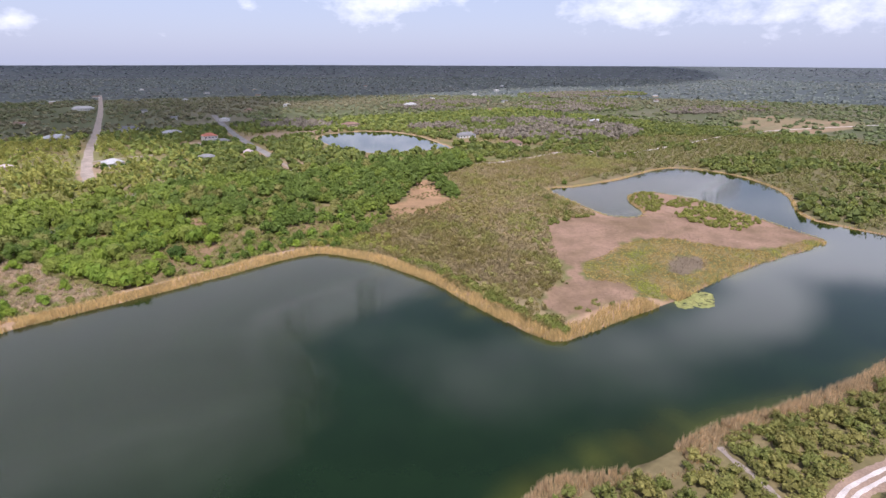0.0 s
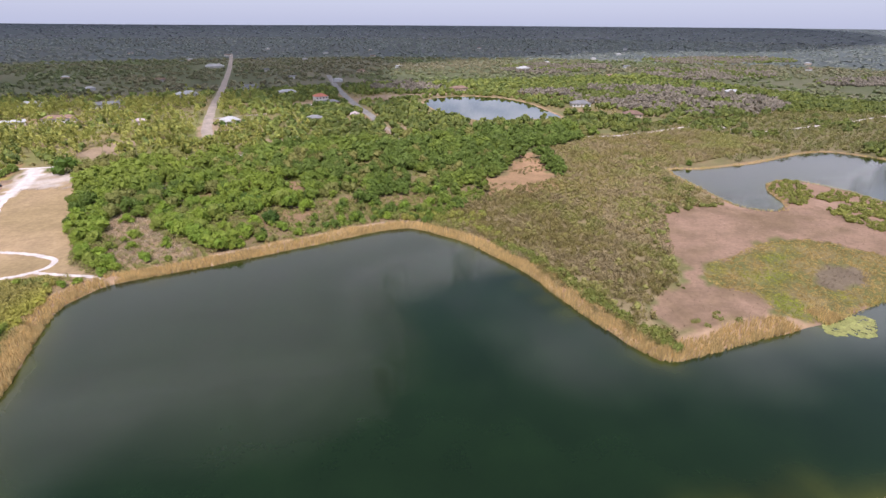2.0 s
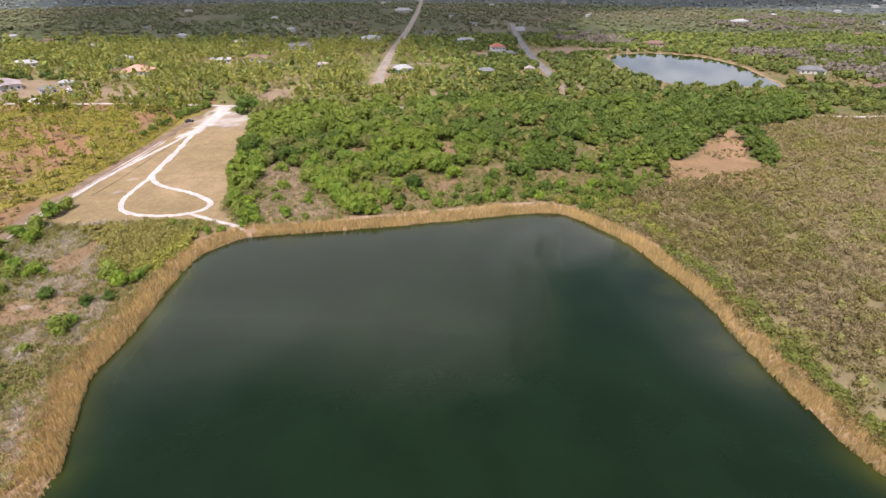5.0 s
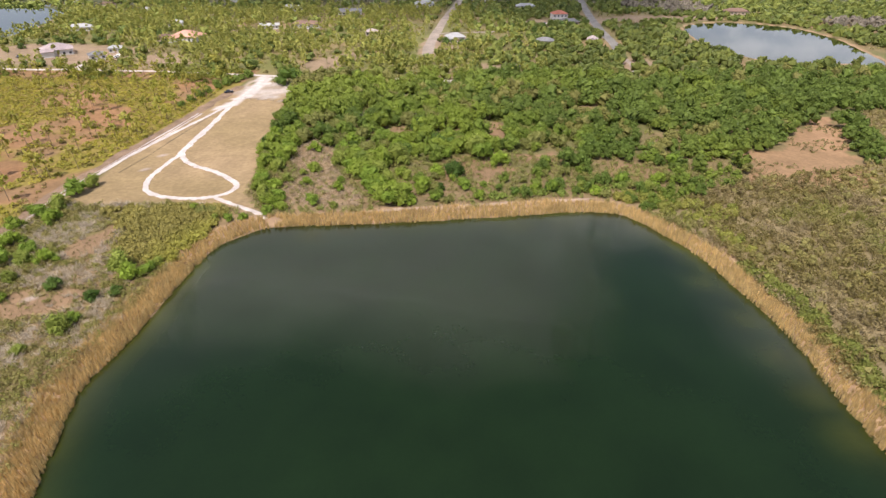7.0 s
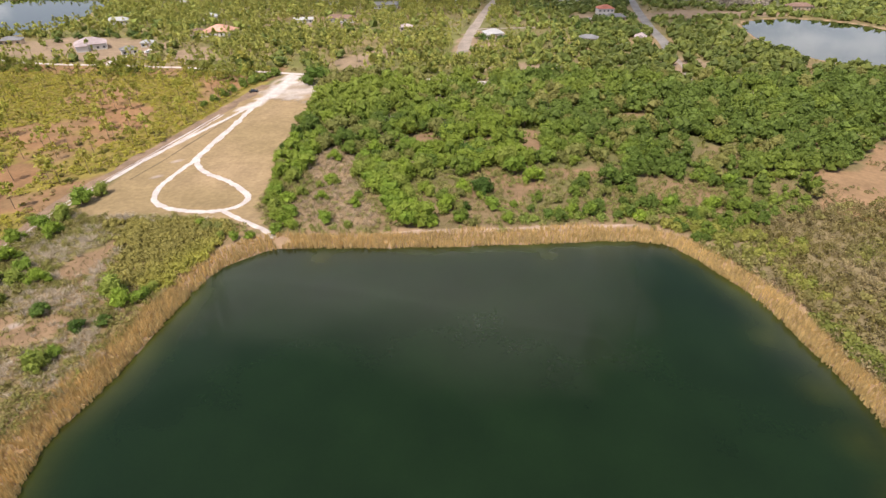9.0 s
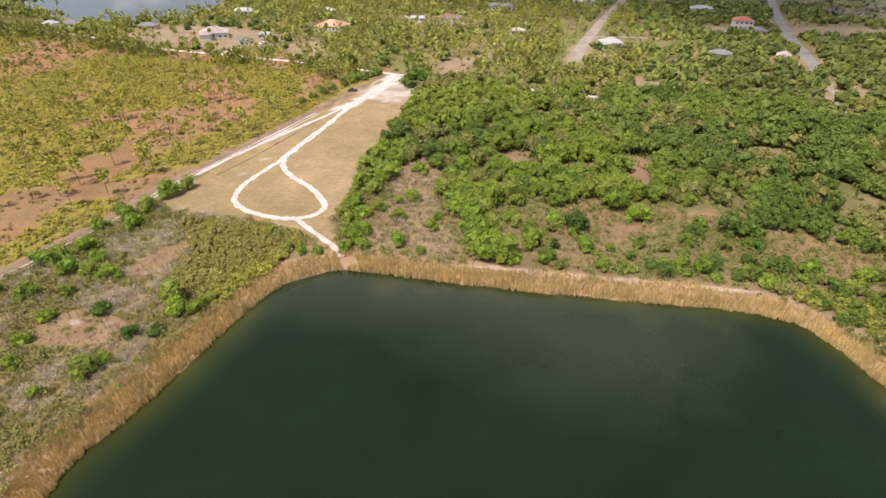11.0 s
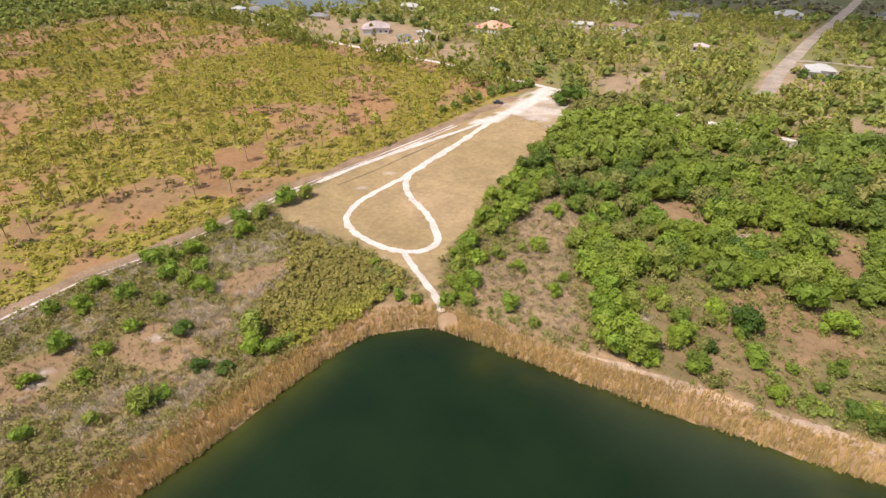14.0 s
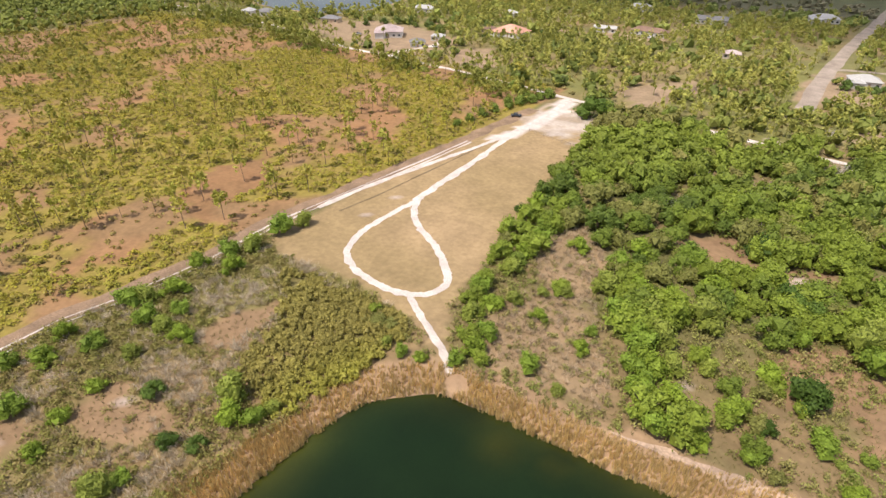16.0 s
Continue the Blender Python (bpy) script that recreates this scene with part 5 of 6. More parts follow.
far_woods("distant_woods", 1250, 2600, 11000, 4.5, 9.0, (0.21, 0.25, 0.25), (0.23, 0.255, 0.255), "wide woods far off, tinted blue-grey for haze", 0.1, (0.4, 0.6), BLOBS_FAR)
far_woods("horizon_woods", 2500, 4800, 5500, 9, 16, (0.18, 0.205, 0.26), (0.19, 0.21, 0.26), "woods on the horizon, tinted bluer for haze", 0.0, (0.25, 0.4), BLOBS_FAR)


# ---- houses ----
def house(x, y, w, d, h, turn, wall, roof, label, hip=True, storeys=1, wing=0.0, detail=True):
    hs = new("house")
    hs.empty_display_size = 1
    hs.matrix_basis = pose(x, y, ground_z(x, y) - 0.05, 0, 0, turn)
    H_ = h * storeys
    part("wall", box(-w / 2, -d / 2, -0.3, w / 2, d / 2, H_), wall, hs)
    def roofed(x0, x1, y0, y1, z0, rise):
        o = 0.6
        x0, x1, y0, y1 = x0 - o, x1 + o, y0 - o, y1 + o
        bm = bmesh.new()
        lo = [bm.verts.new(p) for p in ((x0, y0, z0), (x1, y0, z0), (x1, y1, z0), (x0, y1, z0))]
        up = [bm.verts.new(p) for p in ((x0, y0, z0 + 0.2), (x1, y0, z0 + 0.2), (x1, y1, z0 + 0.2), (x0, y1, z0 + 0.2))]
        long_x = (x1 - x0) >= (y1 - y0)
        k = min(x1 - x0, y1 - y0) / 2 if hip else 0.0
        if long_x:
            r = [bm.verts.new((x0 + k, (y0 + y1) / 2, z0 + rise)), bm.verts.new((x1 - k - 0.01, (y0 + y1) / 2, z0 + rise))]
            fs = ((up[0], up[1], r[1], r[0]), (up[1], up[2], r[1]), (up[2], up[3], r[0], r[1]), (up[3], up[0], r[0]))
        else:
            r = [bm.verts.new(((x0 + x1) / 2, y0 + k, z0 + rise)), bm.verts.new(((x0 + x1) / 2, y1 - k - 0.01, z0 + rise))]
            fs = ((up[0], up[1], r[0]), (up[1], up[2], r[1], r[0]), (up[2], up[3], r[1]), (up[3], up[0], r[0], r[1]))
        for f in fs:
            bm.faces.new(f)
        for k2 in range(4):
            bm.faces.new((lo[k2], lo[(k2 + 1) % 4], up[(k2 + 1) % 4], up[k2]))
        bm.faces.new(lo[::-1])
        return bm
    part("roof", roofed(-w / 2, w / 2, -d / 2, d / 2, H_, 0.24 * min(w, d) + 0.3), roof, hs)
    if wing:
        part("wing_wall", box(-w / 2 + 0.5, -d / 2 - wing, -0.3, -w / 2 + 0.5 + w * 0.35, -d / 2 + 0.02, h * 0.97), wall, hs)
        part("wing_roof", roofed(-w / 2 + 0.5, -w / 2 + 0.5 + w * 0.35, -d / 2 - wing, -d / 2 + 2.5, h * 0.97, 1.6), roof, hs)
    if detail:
        n = max(3, int(w / 3.2))
        for s in range(storeys):
            for i in range(n):
                cx = -w / 2 + (i + 0.5) * w / n
                for sy in (-1, 1):
                    if s == 0 and i == n // 2:
                        if sy < 0:
                            part("door", box(cx - 0.55, -d / 2 - 0.06, 0.1, cx + 0.55, -d / 2 + 0.02, 2.15, 0.02), M_PAINT, hs)
                        continue
                    if wing and sy < 0 and cx < -w / 2 + 0.5 + w * 0.35 and s == 0:
                        continue
                    y0 = sy * d / 2
                    win = part("window", box(cx - 0.7, y0 - 0.05, s * h + 0.9, cx + 0.7, y0 + 0.05, s * h + 2.1, 0.02), M_GLASS, hs)
                    part("window_sill", box(cx - 0.8, y0 - 0.09, s * h + 0.8, cx + 0.8, y0 + 0.09, s * h + 0.885), M_WALL_WHITE, win)
    return tagged(hs, label, "house", "houses of the village")


house(-262, 363, 18, 14, 3.6, 35, M_WALL_WHITE, M_ROOF_MAUVE, "white house with a faded mauve hip roof on bare ground", True, 1, 4)
house(-227, 349, 9, 7, 3.0, 40, M_WALL_WHITE, M_ROOF_GREY, "small white house by the white road")
house(-227, 371, 8, 6, 2.8, 20, M_WALL_WHITE, M_ROOF_WHITE, "small white shed with a white roof")
house(-196, 414, 20, 15, 3.2, -8, M_WALL_WHITE, M_ROOF_PINK, "wide white house with a salmon tile roof", True, 1, 5)
house(-212, 411, 9, 8, 3.0, -8, M_WALL_TAN, M_ROOF_BROWN, "tan garage with a dark brown roof")
house(-328, 374, 13, 8, 2.8, 20, M_WALL_TAN, M_ROOF_GREY, "cream house near the western pond")
house(-403, 358, 9, 8, 3.0, 10, M_WALL_WHITE, M_ROOF_WHITE, "white house with a white metal roof")
house(-388, 363, 14, 9, 3.0, 10, M_WALL_WHITE, M_ROOF_GREY, "white house with a pale grey roof")
house(-233, 476, 11, 9, 3.0, 5, M_WALL_WHITE, M_ROOF_WHITE, "white pavilion-like house among trees")
house(-97, 545, 22, 10, 3.0, 8, M_WALL_WHITE, M_ROOF_GREY, "long white house with a grey metal roof", False)
house(-121, 472, 24, 9, 3.0, -5, M_WALL_WHITE, M_ROOF_BROWN, "long low house with a brown roof")
house(3, 414, 13, 10, 3.0, 12, M_WALL_WHITE, M_ROOF_WHITE, "white house with white roof beside the dirt road", True, 1, 4)
house(96, 510, 13, 10, 3.0, 5, M_WALL_WHITE, M_ROOF_RED, "two-storey white house with a red tile roof", True, 2)
house(100, 487, 17, 8, 3.0, 0, M_WALL_TAN, M_ROOF_GREY, "grey-roofed tan house near the paved road")
house(67, 399, 12, 8, 3.0, -10, M_WALL_TAN, M_ROOF_GREY, "low house with a grey shingle roof under oaks")
house(102, 403, 10, 7, 3.0, 75, M_WALL_WHITE, M_ROOF_MAUVE, "white gabled house with a faded mauve roof", False)
house(-301, 453, 18, 9, 3.0, 20, M_WALL_WHITE, M_ROOF_WHITE, "long white-roofed house by the western pond")
house(-160, 571, 20, 10, 3.0, 5, M_WALL_WHITE, M_ROOF_WHITE, "white house on a pale drive among pines")
house(-150, 465, 15, 6, 2.6, 12, M_WALL_WHITE, M_ROOF_WHITE, "low white outbuilding on bare ground", False)
house(-62, 436, 9, 7, 2.8, 10, M_WALL_PINK, M_ROOF_MAUVE, "small pinkish house on bare sand among pines")
house(75, 586, 18, 9, 3.0, 0, M_WALL_WHITE, M_ROOF_WHITE, "white house among dark trees")
house(-28, 606, 20, 12, 3.0, 10, M_WALL_WHITE, M_ROOF_WHITE, "large pale house with a white roof", True, 1, 5)
house(41, 650, 20, 10, 3.0, 0, M_WALL_WHITE, M_ROOF_GREY, "long grey-roofed house by the dirt road")
house(17, 1000, 30, 14, 3.5, 0, M_WALL_WHITE, M_ROOF_WHITE, "white building at the end of the dirt road")
house(271, 550, 20, 10, 3.0, 0, M_WALL_TAN, M_ROOF_BROWN, "brown-roofed house on the pond's far shore")
house(506, 780, 24, 12, 3.5, 10, M_WALL_WHITE, M_ROOF_WHITE, "white farm buildings in the distance")
house(327, 389, 18, 11, 3.0, -20, M_WALL_WHITE, M_ROOF_GREY, "white house with grey roof by the pond")
house(559, 403, 16, 9, 3.0, -30, M_WALL_WHITE, M_ROOF_WHITE, "shed with a white roof in bare trees")
house(329, 318, 15, 10, 3.0, -30, M_WALL_TAN, M_ROOF_BROWN, "brown house beside the white road")


# ---- single bushes ----
def leafy_bush(name, k, tint, label, category="bush", group=""):
    v, f = BUSHES[k % len(BUSHES)]
    b = new(name)
    c = new("foliage", mesh_np("foliage", v, f, M_LEAF, np.tile(tint, (len(v), 1))))
    rr = np.random.default_rng(700 + k)
    bm = bmesh.new()
    for j in range(4):
        a = j * 1.57 + rr.uniform(-0.3, 0.3)
        tip = Vector((0.35 * math.cos(a), 0.35 * math.sin(a), 0.55))
        m = Matrix.Translation(tip / 2) @ tip.to_track_quat("Z", "Y").to_matrix().to_4x4()
        bmesh.ops.create_cone(bm, cap_ends=False, segments=4, radius1=0.03, radius2=0.012, depth=tip.length, matrix=m)
    part("stems", bm, M_BARK, b)
    c.parent = b
    return tagged(b, label, category, group)


SET_OUT = set()


def set_out(kinds, spots, rng, z=-0.05, grow=1.0):
    for i, (x, y, r) in enumerate(spots):
        k = i % len(kinds)
        m = pose(x, y, ground_z(x, y) + z, 0, 0, float(rng.uniform(0, 360)))
        ob = copy_thing(kinds[k], m) if kinds[k].name in SET_OUT else kinds[k]
        SET_OUT.add(ob.name)
        ob.matrix_basis = m @ Matrix.Diagonal((r * grow, r * grow, r * grow * float(rng.uniform(0.85, 1.1)), 1))


rb = np.random.default_rng(17)
BRIGHT = [leafy_bush("green_bush", k, t, "bright green rounded bush among dry scrub", group="green bushes") for k, t in enumerate(((0.25, 0.36, 0.05), (0.215, 0.325, 0.05), (0.27, 0.335, 0.07)))]
WEST_BUSHES = [(-118, 92, 3.4), (-119, 151, 4.3), (-117, 157, 3.4), (-123, 129, 3.0), (-121, 136, 3.7), (-118, 141, 3.6), (-114, 132, 3.2), (-122, 111, 3.8), (-120, 114, 3.2), (-117, 119, 3.7),
               (-113, 110, 3.5), (-108, 111, 2.9), (-102, 111, 3.1), (-110, 116, 2.7), (-81, 108, 4.0), (-77, 105, 3.2), (-114, 100, 3.0), (-106, 103, 2.3), (-103, 95, 2.2), (-109, 84, 3.0),
               (-82, 85, 3.4), (-122, 98, 2.6), (-74, 107, 2.6), (-73, 110, 2.2), (-101, 88, 2.2), (-122, 88, 2.6)]
SOUTH_BUSHES = [(-97, 82, 2.3), (-81, 88, 2.0), (-86, 78, 2.0), (-104, 76, 2.2), (-92, 70, 2.2), (-84, 66, 2.0), (-100, 62, 2.4), (-64, 134, 1.9), (-68, 134, 1.9), (-60, 135, 1.7)]
EDGE_BUSHES = [(-53, 143, 3.0), (-53, 148, 3.0), (-59, 151, 3.0), (-57, 157, 3.2), (-62, 160, 3.2), (-60, 170, 3.6), (-61, 179, 3.8), (-60, 186, 3.5), (-46, 170, 2.6), (-47, 159, 2.4),
               (-42, 145, 2.8), (-35, 143, 1.8), (-36, 155, 2.4), (-36, 161, 1.8), (-50, 167, 2.0), (-51, 189, 3.4), (-54, 138, 2.2), (-54, 161, 2.8), (-70, 205, 3.6), (-62, 193, 3.6)]
BAND_BUSHES = [(-38, 195, 4.6), (-40, 187, 4.0), (-39, 177, 4.2), (-32, 179, 4.5), (-33, 169, 4.6), (-28, 173, 4.4), (-26, 181, 3.8), (-27, 163, 4.5), (-24, 167, 4.2), (-23, 158, 4.4), (-23, 151, 3.8),
               (-20, 160, 3.4), (-18, 152, 3.8), (-18, 144.5, 3.8), (-14, 147, 3.6), (-12, 146, 2.8), (-26, 156, 3.4), (-18, 178, 5.6), (-19, 189, 5.0), (-26, 198, 4.8)]
STRIP_BUSHES = [(-8, 155, 3.9), (-4, 147.5, 2.4), (-14, 164, 2.7), (-4, 169, 3.1), (-1, 182, 3.1), (11, 192, 4.6), (10, 149.5, 2.6), (12, 182, 5.0), (9, 186, 5.2), (18, 176, 4.2), (5, 157, 3.2), (24, 153, 2.6), (28, 155, 2.8), (33, 155, 3.0), (43, 156, 2.8), (47, 153, 2.6), (57, 161, 3.0), (63, 154, 3.6), (69, 161, 3.4), (80, 178, 3.6)]
for spots in (WEST_BUSHES, SOUTH_BUSHES, EDGE_BUSHES, BAND_BUSHES, STRIP_BUSHES):
    set_out(BRIGHT, spots, rb, grow=1.18)
DARK = [leafy_bush("dark_bush", k, t, "dark green dense round bush on sandy ground", group="dark bushes") for k, t in ((3, (0.085, 0.155, 0.03)), (4, (0.12, 0.20, 0.04)))]
set_out(DARK, [(2, 165, 5.0), (-1, 194, 5.0), (-5, 197, 4.4), (-93, 100, 2.8), (-82, 96, 2.6), (-77, 98, 2.4), (-3, 155, 2.4), (21, 153, 2.6), (32, 155, 3.2), (36, 160, 2.8), (-73, 198, 2.6), (-37, 225, 4.0), (-12, 214, 5.5)], rb, grow=1.0)
GATE = [leafy_bush("gate_tree", 5, (0.10, 0.17, 0.03), "dark green spreading tree beside the field gate", "tree")]
set_out(GATE, [(-88, 288, 8.6)], rb)


HEDGE = [leafy_bush("hedge_bush", 2, (0.20, 0.28, 0.06), "green bush in the hedge beside the gate", "bush", "hedge by the gate")]
set_out(HEDGE, [(-114, 302, 3.4), (-128, 300, 3.6), (-134, 304, 3.2), (-117, 291, 3.0), (-120, 285, 3.2), (-122, 278, 3.0), (-124, 270, 2.8), (-125, 262, 2.6), (-126, 254, 2.4), (-116, 297, 2.6), (-127, 246, 2.2), (-121, 293, 2.4), (-84, 297, 3.6), (-80, 292, 3.0)], rb, grow=1.35)


YARD = [leafy_bush("yard_tree", k, t, "round dark green tree in a house yard", "tree", "yard trees") for k, t in ((0, (0.12, 0.19, 0.05)), (1, (0.16, 0.22, 0.06)))]
set_out(YARD, [(-4, 400, 4.5), (2, 397, 4.0), (8, 399, 3.6), (84, 478, 5.0), (92, 472, 5.0), (100, 468, 5.0), (76, 470, 4.5), (113, 482, 6.0), (108, 488, 4.5), (112, 452, 4.0), (70, 484, 4.0), (60, 478, 4.0),
               (-292, 392, 5.0), (-284, 398, 5.0), (-276, 402, 4.5), (-266, 396, 4.0), (-252, 398, 5.0), (-240, 390, 5.0), (-298, 380, 4.0), (-218, 420, 5.5), (-205, 394, 4.0), (-180, 402, 4.5), (-176, 420, 5.0), (80, 386, 4.5), (56, 380, 4.5), (106, 408, 4.0), (70, 402, 5.0), (62, 410, 4.6), (48, 396, 5.0), (78, 444, 5.0), (66, 448, 4.6), (100, 440, 5.0), (88, 428, 5.2), (74, 424, 4.8), (104, 424, 4.4), (82, 410, 4.6), (98, 484, 4.6), (-8, 408, 3.6), (12, 404, 3.4), (14, 412, 3.6), (50, 462, 5.0)], rb)


def dead_tree(spots):
    kinds = []
    for k in range(3):
        v, f = both(twigs(np.random.default_rng(40 + k), 110, 0.8, 0.016), twigs(np.random.default_rng(50 + k), 5, 0.3, 0.035))
        kinds.append(tagged(new("dead_tree", mesh_np("dead_tree", v, f, M_TWIG)), "leafless grey dead tree among green oaks", "tree", "dead trees"))
    set_out(kinds, spots, rb, grow=1.3)


dead_tree([(-35.5, 223, 5.2), (-21, 237, 4.6), (-35, 248, 4.2), (-18, 248, 4.4), (0, 281, 4.8), (-35, 286, 4.2), (26, 288, 4.8), (-14, 226, 3.8), (30, 240, 4.4), (48, 262, 4.4), (12, 262, 4.2), (-3, 279, 4.0), (38, 318, 4.4), (-5, 318, 4.0)])

# ---- fence, furrow, car, lily pads ----
def fence(points, label, wires=2, gap=3.0, height=1.1):
    fe = new("fence")
    x0, y0 = points[0]
    z0 = ground_z(x0, y0)
    fe.matrix_basis = pose(x0, y0, z0)
    line = spline(points, gap)
    post = None
    for x, y in line:
        if post is None:
            post = part("post", box(-0.06, -0.06, -0.2, 0.06, 0.06, height, 0.01), M_POST, fe)
            me = post.data
        else:
            post = new("post", me)
            post.parent = fe
        post.location = (x - x0, y - y0, ground_z(x, y) - z0)
    for w in range(wires):
        bm = bmesh.new()
        h = height * (w + 1) / (wires + 0.15)
        for (ax, ay), (bx, by) in zip(line[:-1], line[1:]):
            a, b = Vector((ax - x0, ay - y0, ground_z(ax, ay) - z0 + h)), Vector((bx - x0, by - y0, ground_z(bx, by) - z0 + h))
            m = Matrix.Translation((a + b) / 2) @ (b - a).to_track_quat("Z", "Y").to_matrix().to_4x4()
            bmesh.ops.create_cone(bm, cap_ends=False, segments=4, radius1=0.035, radius2=0.035, depth=(b - a).length, matrix=m)
        part("rail", bm, M_POST, fe)
    return tagged(fe, label, "fence")


fence([(-101, 258), (-90, 255.5), (-79, 253)], "low wooden rail fence across the mown field")
ribbon("furrow", spline([(-115, 168), (-112.5, 184), (-110.5, 206), (-106, 254)], 1.5), 0.5, material("furrow_soil", base=(0.16, 0.12, 0.07), amount=0.3), "dark shallow furrow in the mown field", 0.05, 0.5, 29, category="furrow")


def car(x, y, turn, paint, label):
    c = new("car")
    c.matrix_basis = pose(x, y, ground_z(x, y) + 0.03, 0, 0, turn)
    bm = box(-2.2, -0.88, 0.35, 2.2, 0.88, 0.95, 0.12)
    part("body", bm, paint, c)
    cab = box(-1.3, -0.78, 0.94, 0.9, 0.78, 1.5, 0.0)
    for v in cab.verts:
        if v.co.z > 1.2:
            v.co.x = v.co.x * 0.72 - 0.1
            v.co.y *= 0.86
    part("cabin", cab, M_GLASS, c)
    part("roof", box(-1.05, -0.66, 1.5, 0.55, 0.66, 1.55, 0.02), paint, c)
    for wx in (-1.35, 1.35):
        for wy in (-0.86, 0.86):
            bm = bmesh.new()
            bmesh.ops.create_cone(bm, cap_ends=True, segments=12, radius1=0.33, radius2=0.33, depth=0.22, matrix=pose(wx, wy, 0.33, 90, 0, 0))
            part("wheel", bm, M_RUBBER, c)
    return tagged(c, label, "car", "parked cars")


car(-113.5, 270, 25, M_CARPAINT, "dark parked car beside the white track")
car(-280, 352, 20, M_CARPAINT, "dark parked car on a bare yard")
car(-216, 352, 70, M_CARWHITE, "white parked car in front of a house")
car(-118, 461, 10, M_CARWHITE, "white car parked by a brown-roofed house")
car(81, 489, 0, M_CARWHITE, "white car parked beside the red-roofed house")
car(106, 449, 80, M_CARWHITE, "white van near the paved road")

pr_ = np.random.default_rng(9)
n = 330
a, r = pr_.uniform(0, 2 * np.pi, n), np.sqrt(pr_.random(n))
q = np.column_stack([136 + 9.5 * r * np.cos(a), 23.0 + 5.0 * r * np.sin(a) * (0.8 + 0.3 * np.sin(3 * a))])
k = np.linspace(0.25, 2 * np.pi - 0.25, 8)
disc = np.column_stack([np.cos(k), np.sin(k), np.zeros(8)])
disc = np.concatenate([[(0, 0, 0)], disc])
size = pr_.uniform(0.45, 0.8, n)
v = (disc[None] * size[:, None, None] + np.column_stack([q, pr_.uniform(0.02, 0.06, n)])[:, None]).reshape(-1, 3)
f = np.array([(0, i, i + 1) for i in range(1, 8)])
f = (f[None] + (np.arange(n) * 9)[:, None, None]).reshape(-1, 3)
tagged(new("lily_pads", mesh_np("lily_pads", v, f, M_LEAF, np.repeat(colours(n, (0.42, 0.42, 0.17), (0.35, 0.38, 0.14), pr_), 9, 0))), "pale green raft of floating lily pads", "lily pads", kind="stuff")

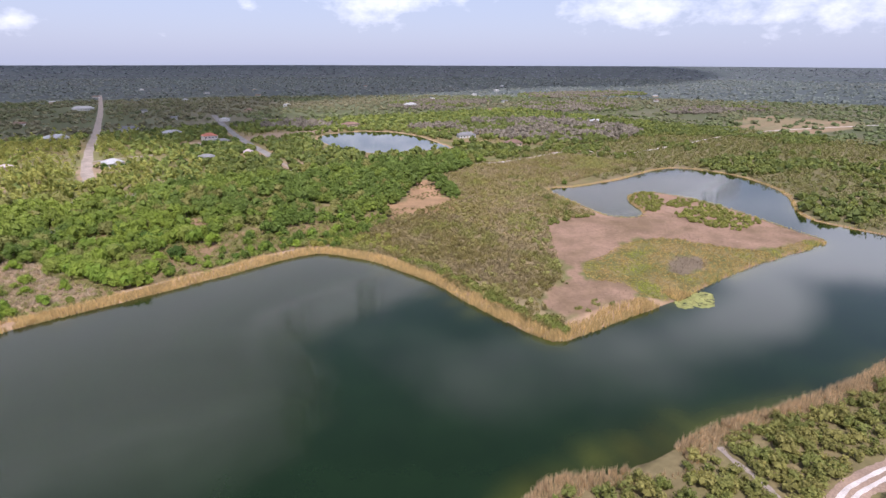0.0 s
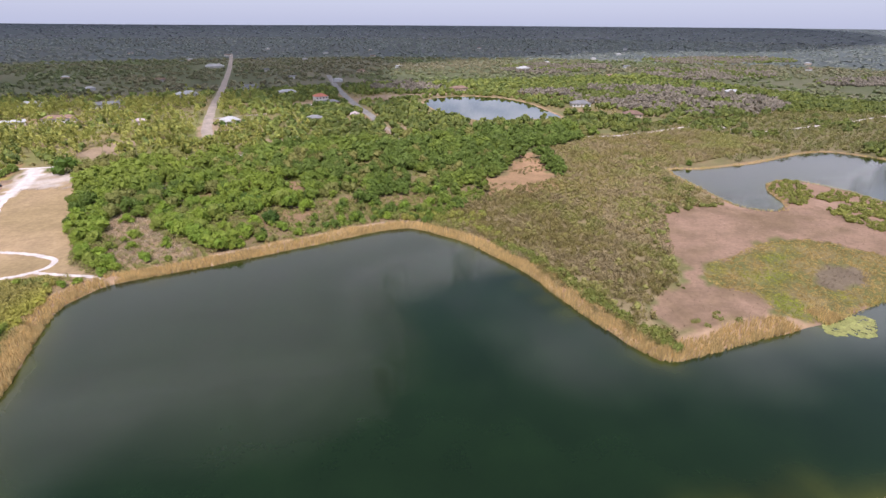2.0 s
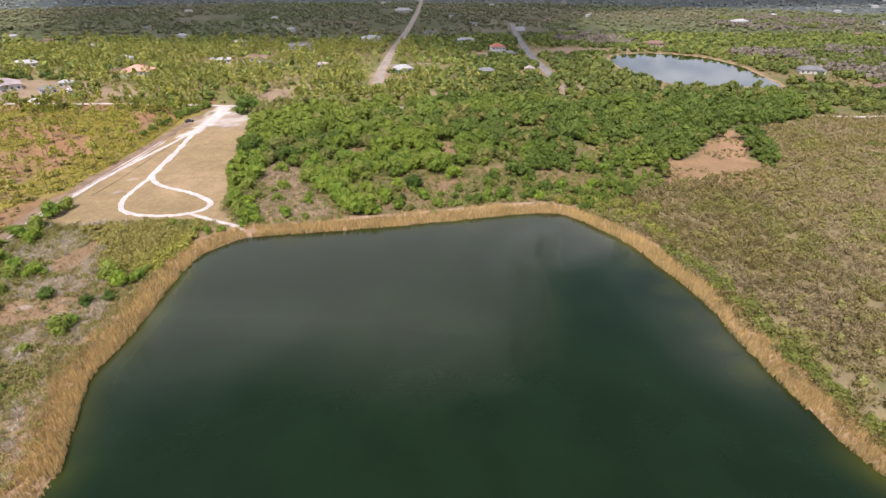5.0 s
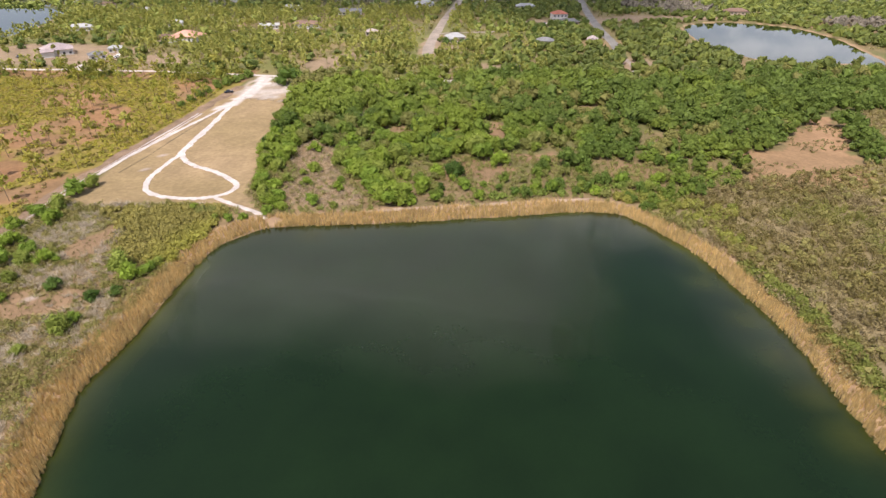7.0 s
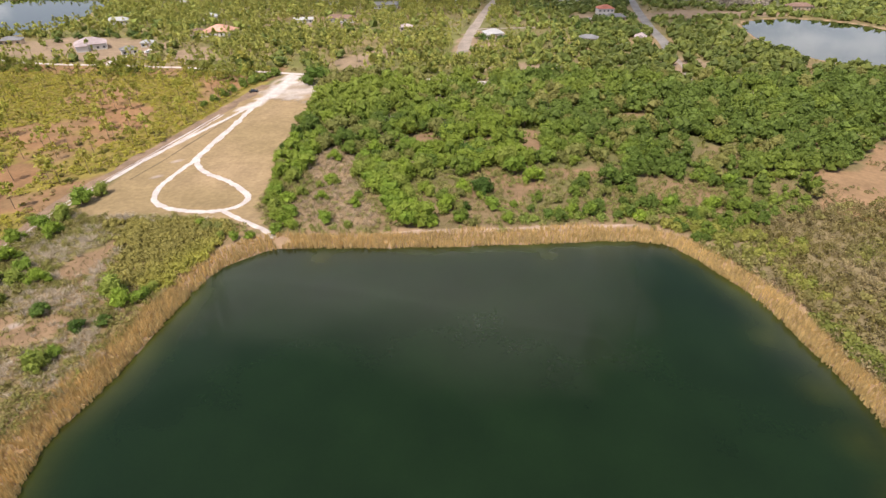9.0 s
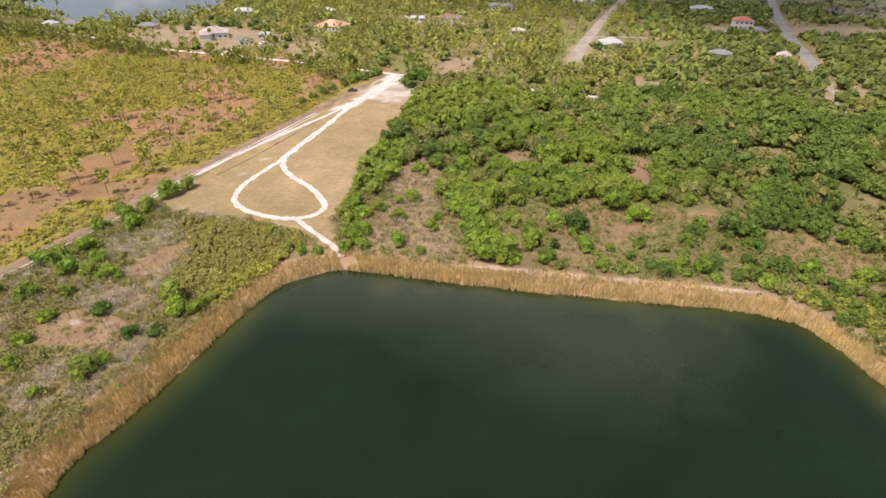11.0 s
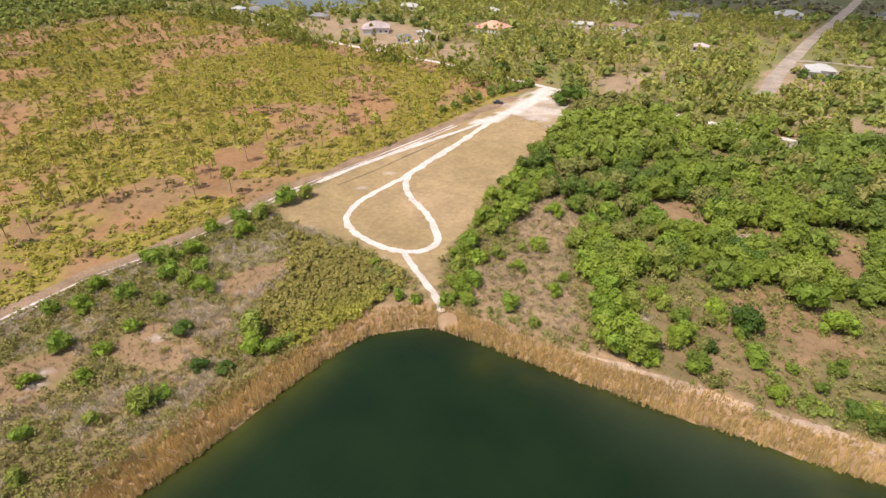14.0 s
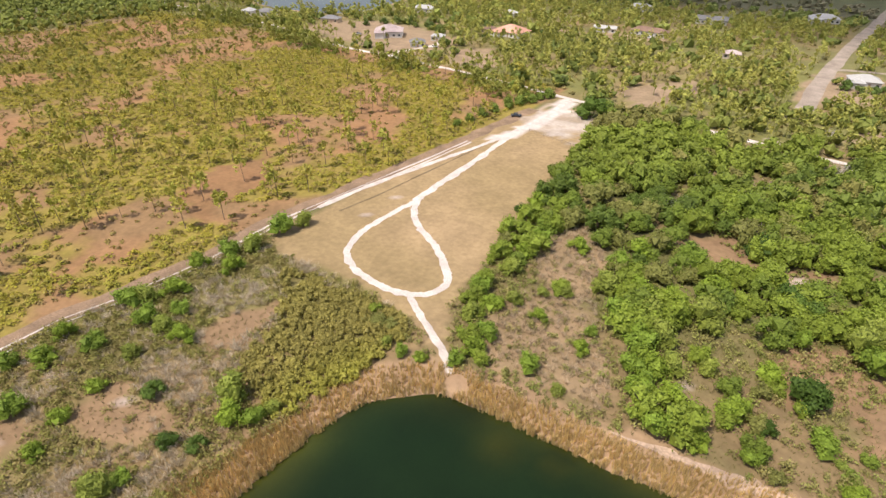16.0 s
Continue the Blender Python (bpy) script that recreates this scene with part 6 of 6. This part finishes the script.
# ---- bank of cloud over the northern country ----
def cloud(name, outline, base, thick, label):
    """A closed lumpy sheet of cloud with a ragged rim."""
    lo, hi = outline.min(0), outline.max(0)
    gx, gy = np.arange(lo[0], hi[0] + 80, 55), np.arange(lo[1], hi[1] + 80, 55)
    X, Y = np.meshgrid(gx, gy)
    q = np.column_stack([X.ravel(), Y.ravel()])
    q = q + np.column_stack([fractal(q[:, 0], q[:, 1], 160, 3) - 0.5, fractal(q[:, 0], q[:, 1], 160, 9) - 0.5]) * 130
    keep = inside(q, outline)
    w = len(gx)
    i = (np.arange(len(gy) - 1)[:, None] * w + np.arange(w - 1)[None, :]).ravel()
    f = np.column_stack([i, i + 1, i + w + 1, i + w])
    f = f[keep[f].all(1)]
    rise = base + 0.25 * (q[:, 1] - 400)      # the deck climbs away from the lake
    aloft = q + np.array((SUN_FROM.x, SUN_FROM.y)) * (rise / math.tan(radians(SUN_ELEV)))[:, None]
    top = np.column_stack([aloft, rise + thick * (0.4 + fractal(q[:, 0], q[:, 1], 150, 5))])
    bot = np.column_stack([aloft, rise + 25 * (fractal(q[:, 0], q[:, 1], 120, 6) - 0.5)])
    n = len(q)
    e = np.concatenate([f[:, [0, 1]], f[:, [1, 2]], f[:, [2, 3]], f[:, [3, 0]]])
    key = np.sort(e, 1)
    _, inv, cnt = np.unique(key, axis=0, return_inverse=True, return_counts=True)
    rim = e[cnt[inv.ravel()] == 1]
    side = np.column_stack([rim[:, 0], rim[:, 0] + n, rim[:, 1] + n, rim[:, 1]])
    m = bpy.data.materials.new("cloud")
    m.use_nodes = True
    nn, ll = m.node_tree.nodes, m.node_tree.links
    nn.remove(nn["Principled BSDF"])
    d, t, mx = nn.new("ShaderNodeBsdfDiffuse"), nn.new("ShaderNodeBsdfTranslucent"), nn.new("ShaderNodeMixShader")
    d.inputs["Color"].default_value = t.inputs["Color"].default_value = (0.95, 0.95, 0.96, 1)
    geo, tx, mr = nn.new("ShaderNodeNewGeometry"), nn.new("ShaderNodeTexNoise"), nn.new("ShaderNodeMapRange")
    tx.inputs["Scale"].default_value, tx.inputs["Detail"].default_value = 0.006, 5
    ll.new(geo.outputs["Position"], tx.inputs["Vector"])
    mr.inputs["From Min"].default_value, mr.inputs["From Max"].default_value = 0.35, 0.65
    mr.inputs["To Min"].default_value, mr.inputs["To Max"].default_value = 0.70, 0.80
    ll.new(tx.outputs["Fac"], mr.inputs["Value"])
    ll.new(mr.outputs[0], mx.inputs[0])
    ll.new(d.outputs[0], mx.inputs[1])
    ll.new(t.outputs[0], mx.inputs[2])
    ll.new(mx.outputs[0], nn["Material Output"].inputs["Surface"])
    fade = np.clip(dist(q, outline, True) / 150, 0, 1)
    fade = np.where(keep, fade, 0.0)
    fade = np.clip(fade * 1.1 - 0.1 * fractal(q[:, 0], q[:, 1], 130, 15), 0, 0.9)
    at, tp, thin = nn.new("ShaderNodeAttribute"), nn.new("ShaderNodeBsdfTransparent"), nn.new("ShaderNodeMixShader")
    at.attribute_name = "tint"
    ll.new(at.outputs["Fac"], thin.inputs[0])
    ll.new(tp.outputs[0], thin.inputs[1])
    ll.new(mx.outputs[0], thin.inputs[2])
    ll.new(thin.outputs[0], nn["Material Output"].inputs["Surface"])
    fade = np.concatenate([fade, fade])[:, None]
    me = mesh_np(name, np.concatenate([top, bot]), np.concatenate([f, f[:, ::-1] + n, side]), m, fade, True)
    return tagged(new(name, me), label, "cloud", kind="structure")


CLOUD_BASE = 200
cloud("cloud_bank", spline([(-3400, 4800), (-2400, 2600), (-1100, 1700), (-700, 1100), (-560, 800), (-420, 600), (-260, 510), (-70, 480), (44, 432), (140, 388), (215, 430), (265, 590), (330, 830), (480, 960), (1100, 1120), (1700, 1000), (2900, 1400), (4200, 2600), (4600, 4800)], 60, True),
      CLOUD_BASE, 90, "broad grey-white cumulus bank that shades the far woods")

# ---- scattered far houses ----
rh = np.random.default_rng(23)
WALLS, ROOFS = (M_WALL_WHITE, M_WALL_TAN, M_WALL_WHITE), (M_ROOF_WHITE, M_ROOF_GREY, M_ROOF_WHITE, M_ROOF_BROWN)
FAR_SPOTS = [(-240, 640), (-310, 720), (-130, 700), (-60, 780), (-180, 860), (110, 760), (160, 700), (230, 830), (320, 900), (90, 900), (-20, 1200), (60, 1350), (200, 1150), (380, 1250), (-350, 1000),
             (560, 620), (640, 900), (720, 760), (820, 980), (900, 840), (1000, 1100), (1100, 950), (450, 1500), (800, 1500), (1200, 1300), (-150, 1500), (187, 1643), (1000, 600), (1150, 700), (300, 1400), (-300, 560), (-360, 600), (-420, 640)]
for i, (x, y) in enumerate(FAR_SPOTS):
    house(x, y, float(rh.uniform(9, 13)), float(rh.uniform(6, 7.5)), 3.0, float(rh.uniform(-40, 40)), WALLS[i % 3], ROOFS[i % 4], ("far white-walled house among trees", "far tan house with grey roof", "far white house with pale roof", "far house with a brown roof")[i % 4], i % 2 == 0, 1, 0.0, False)
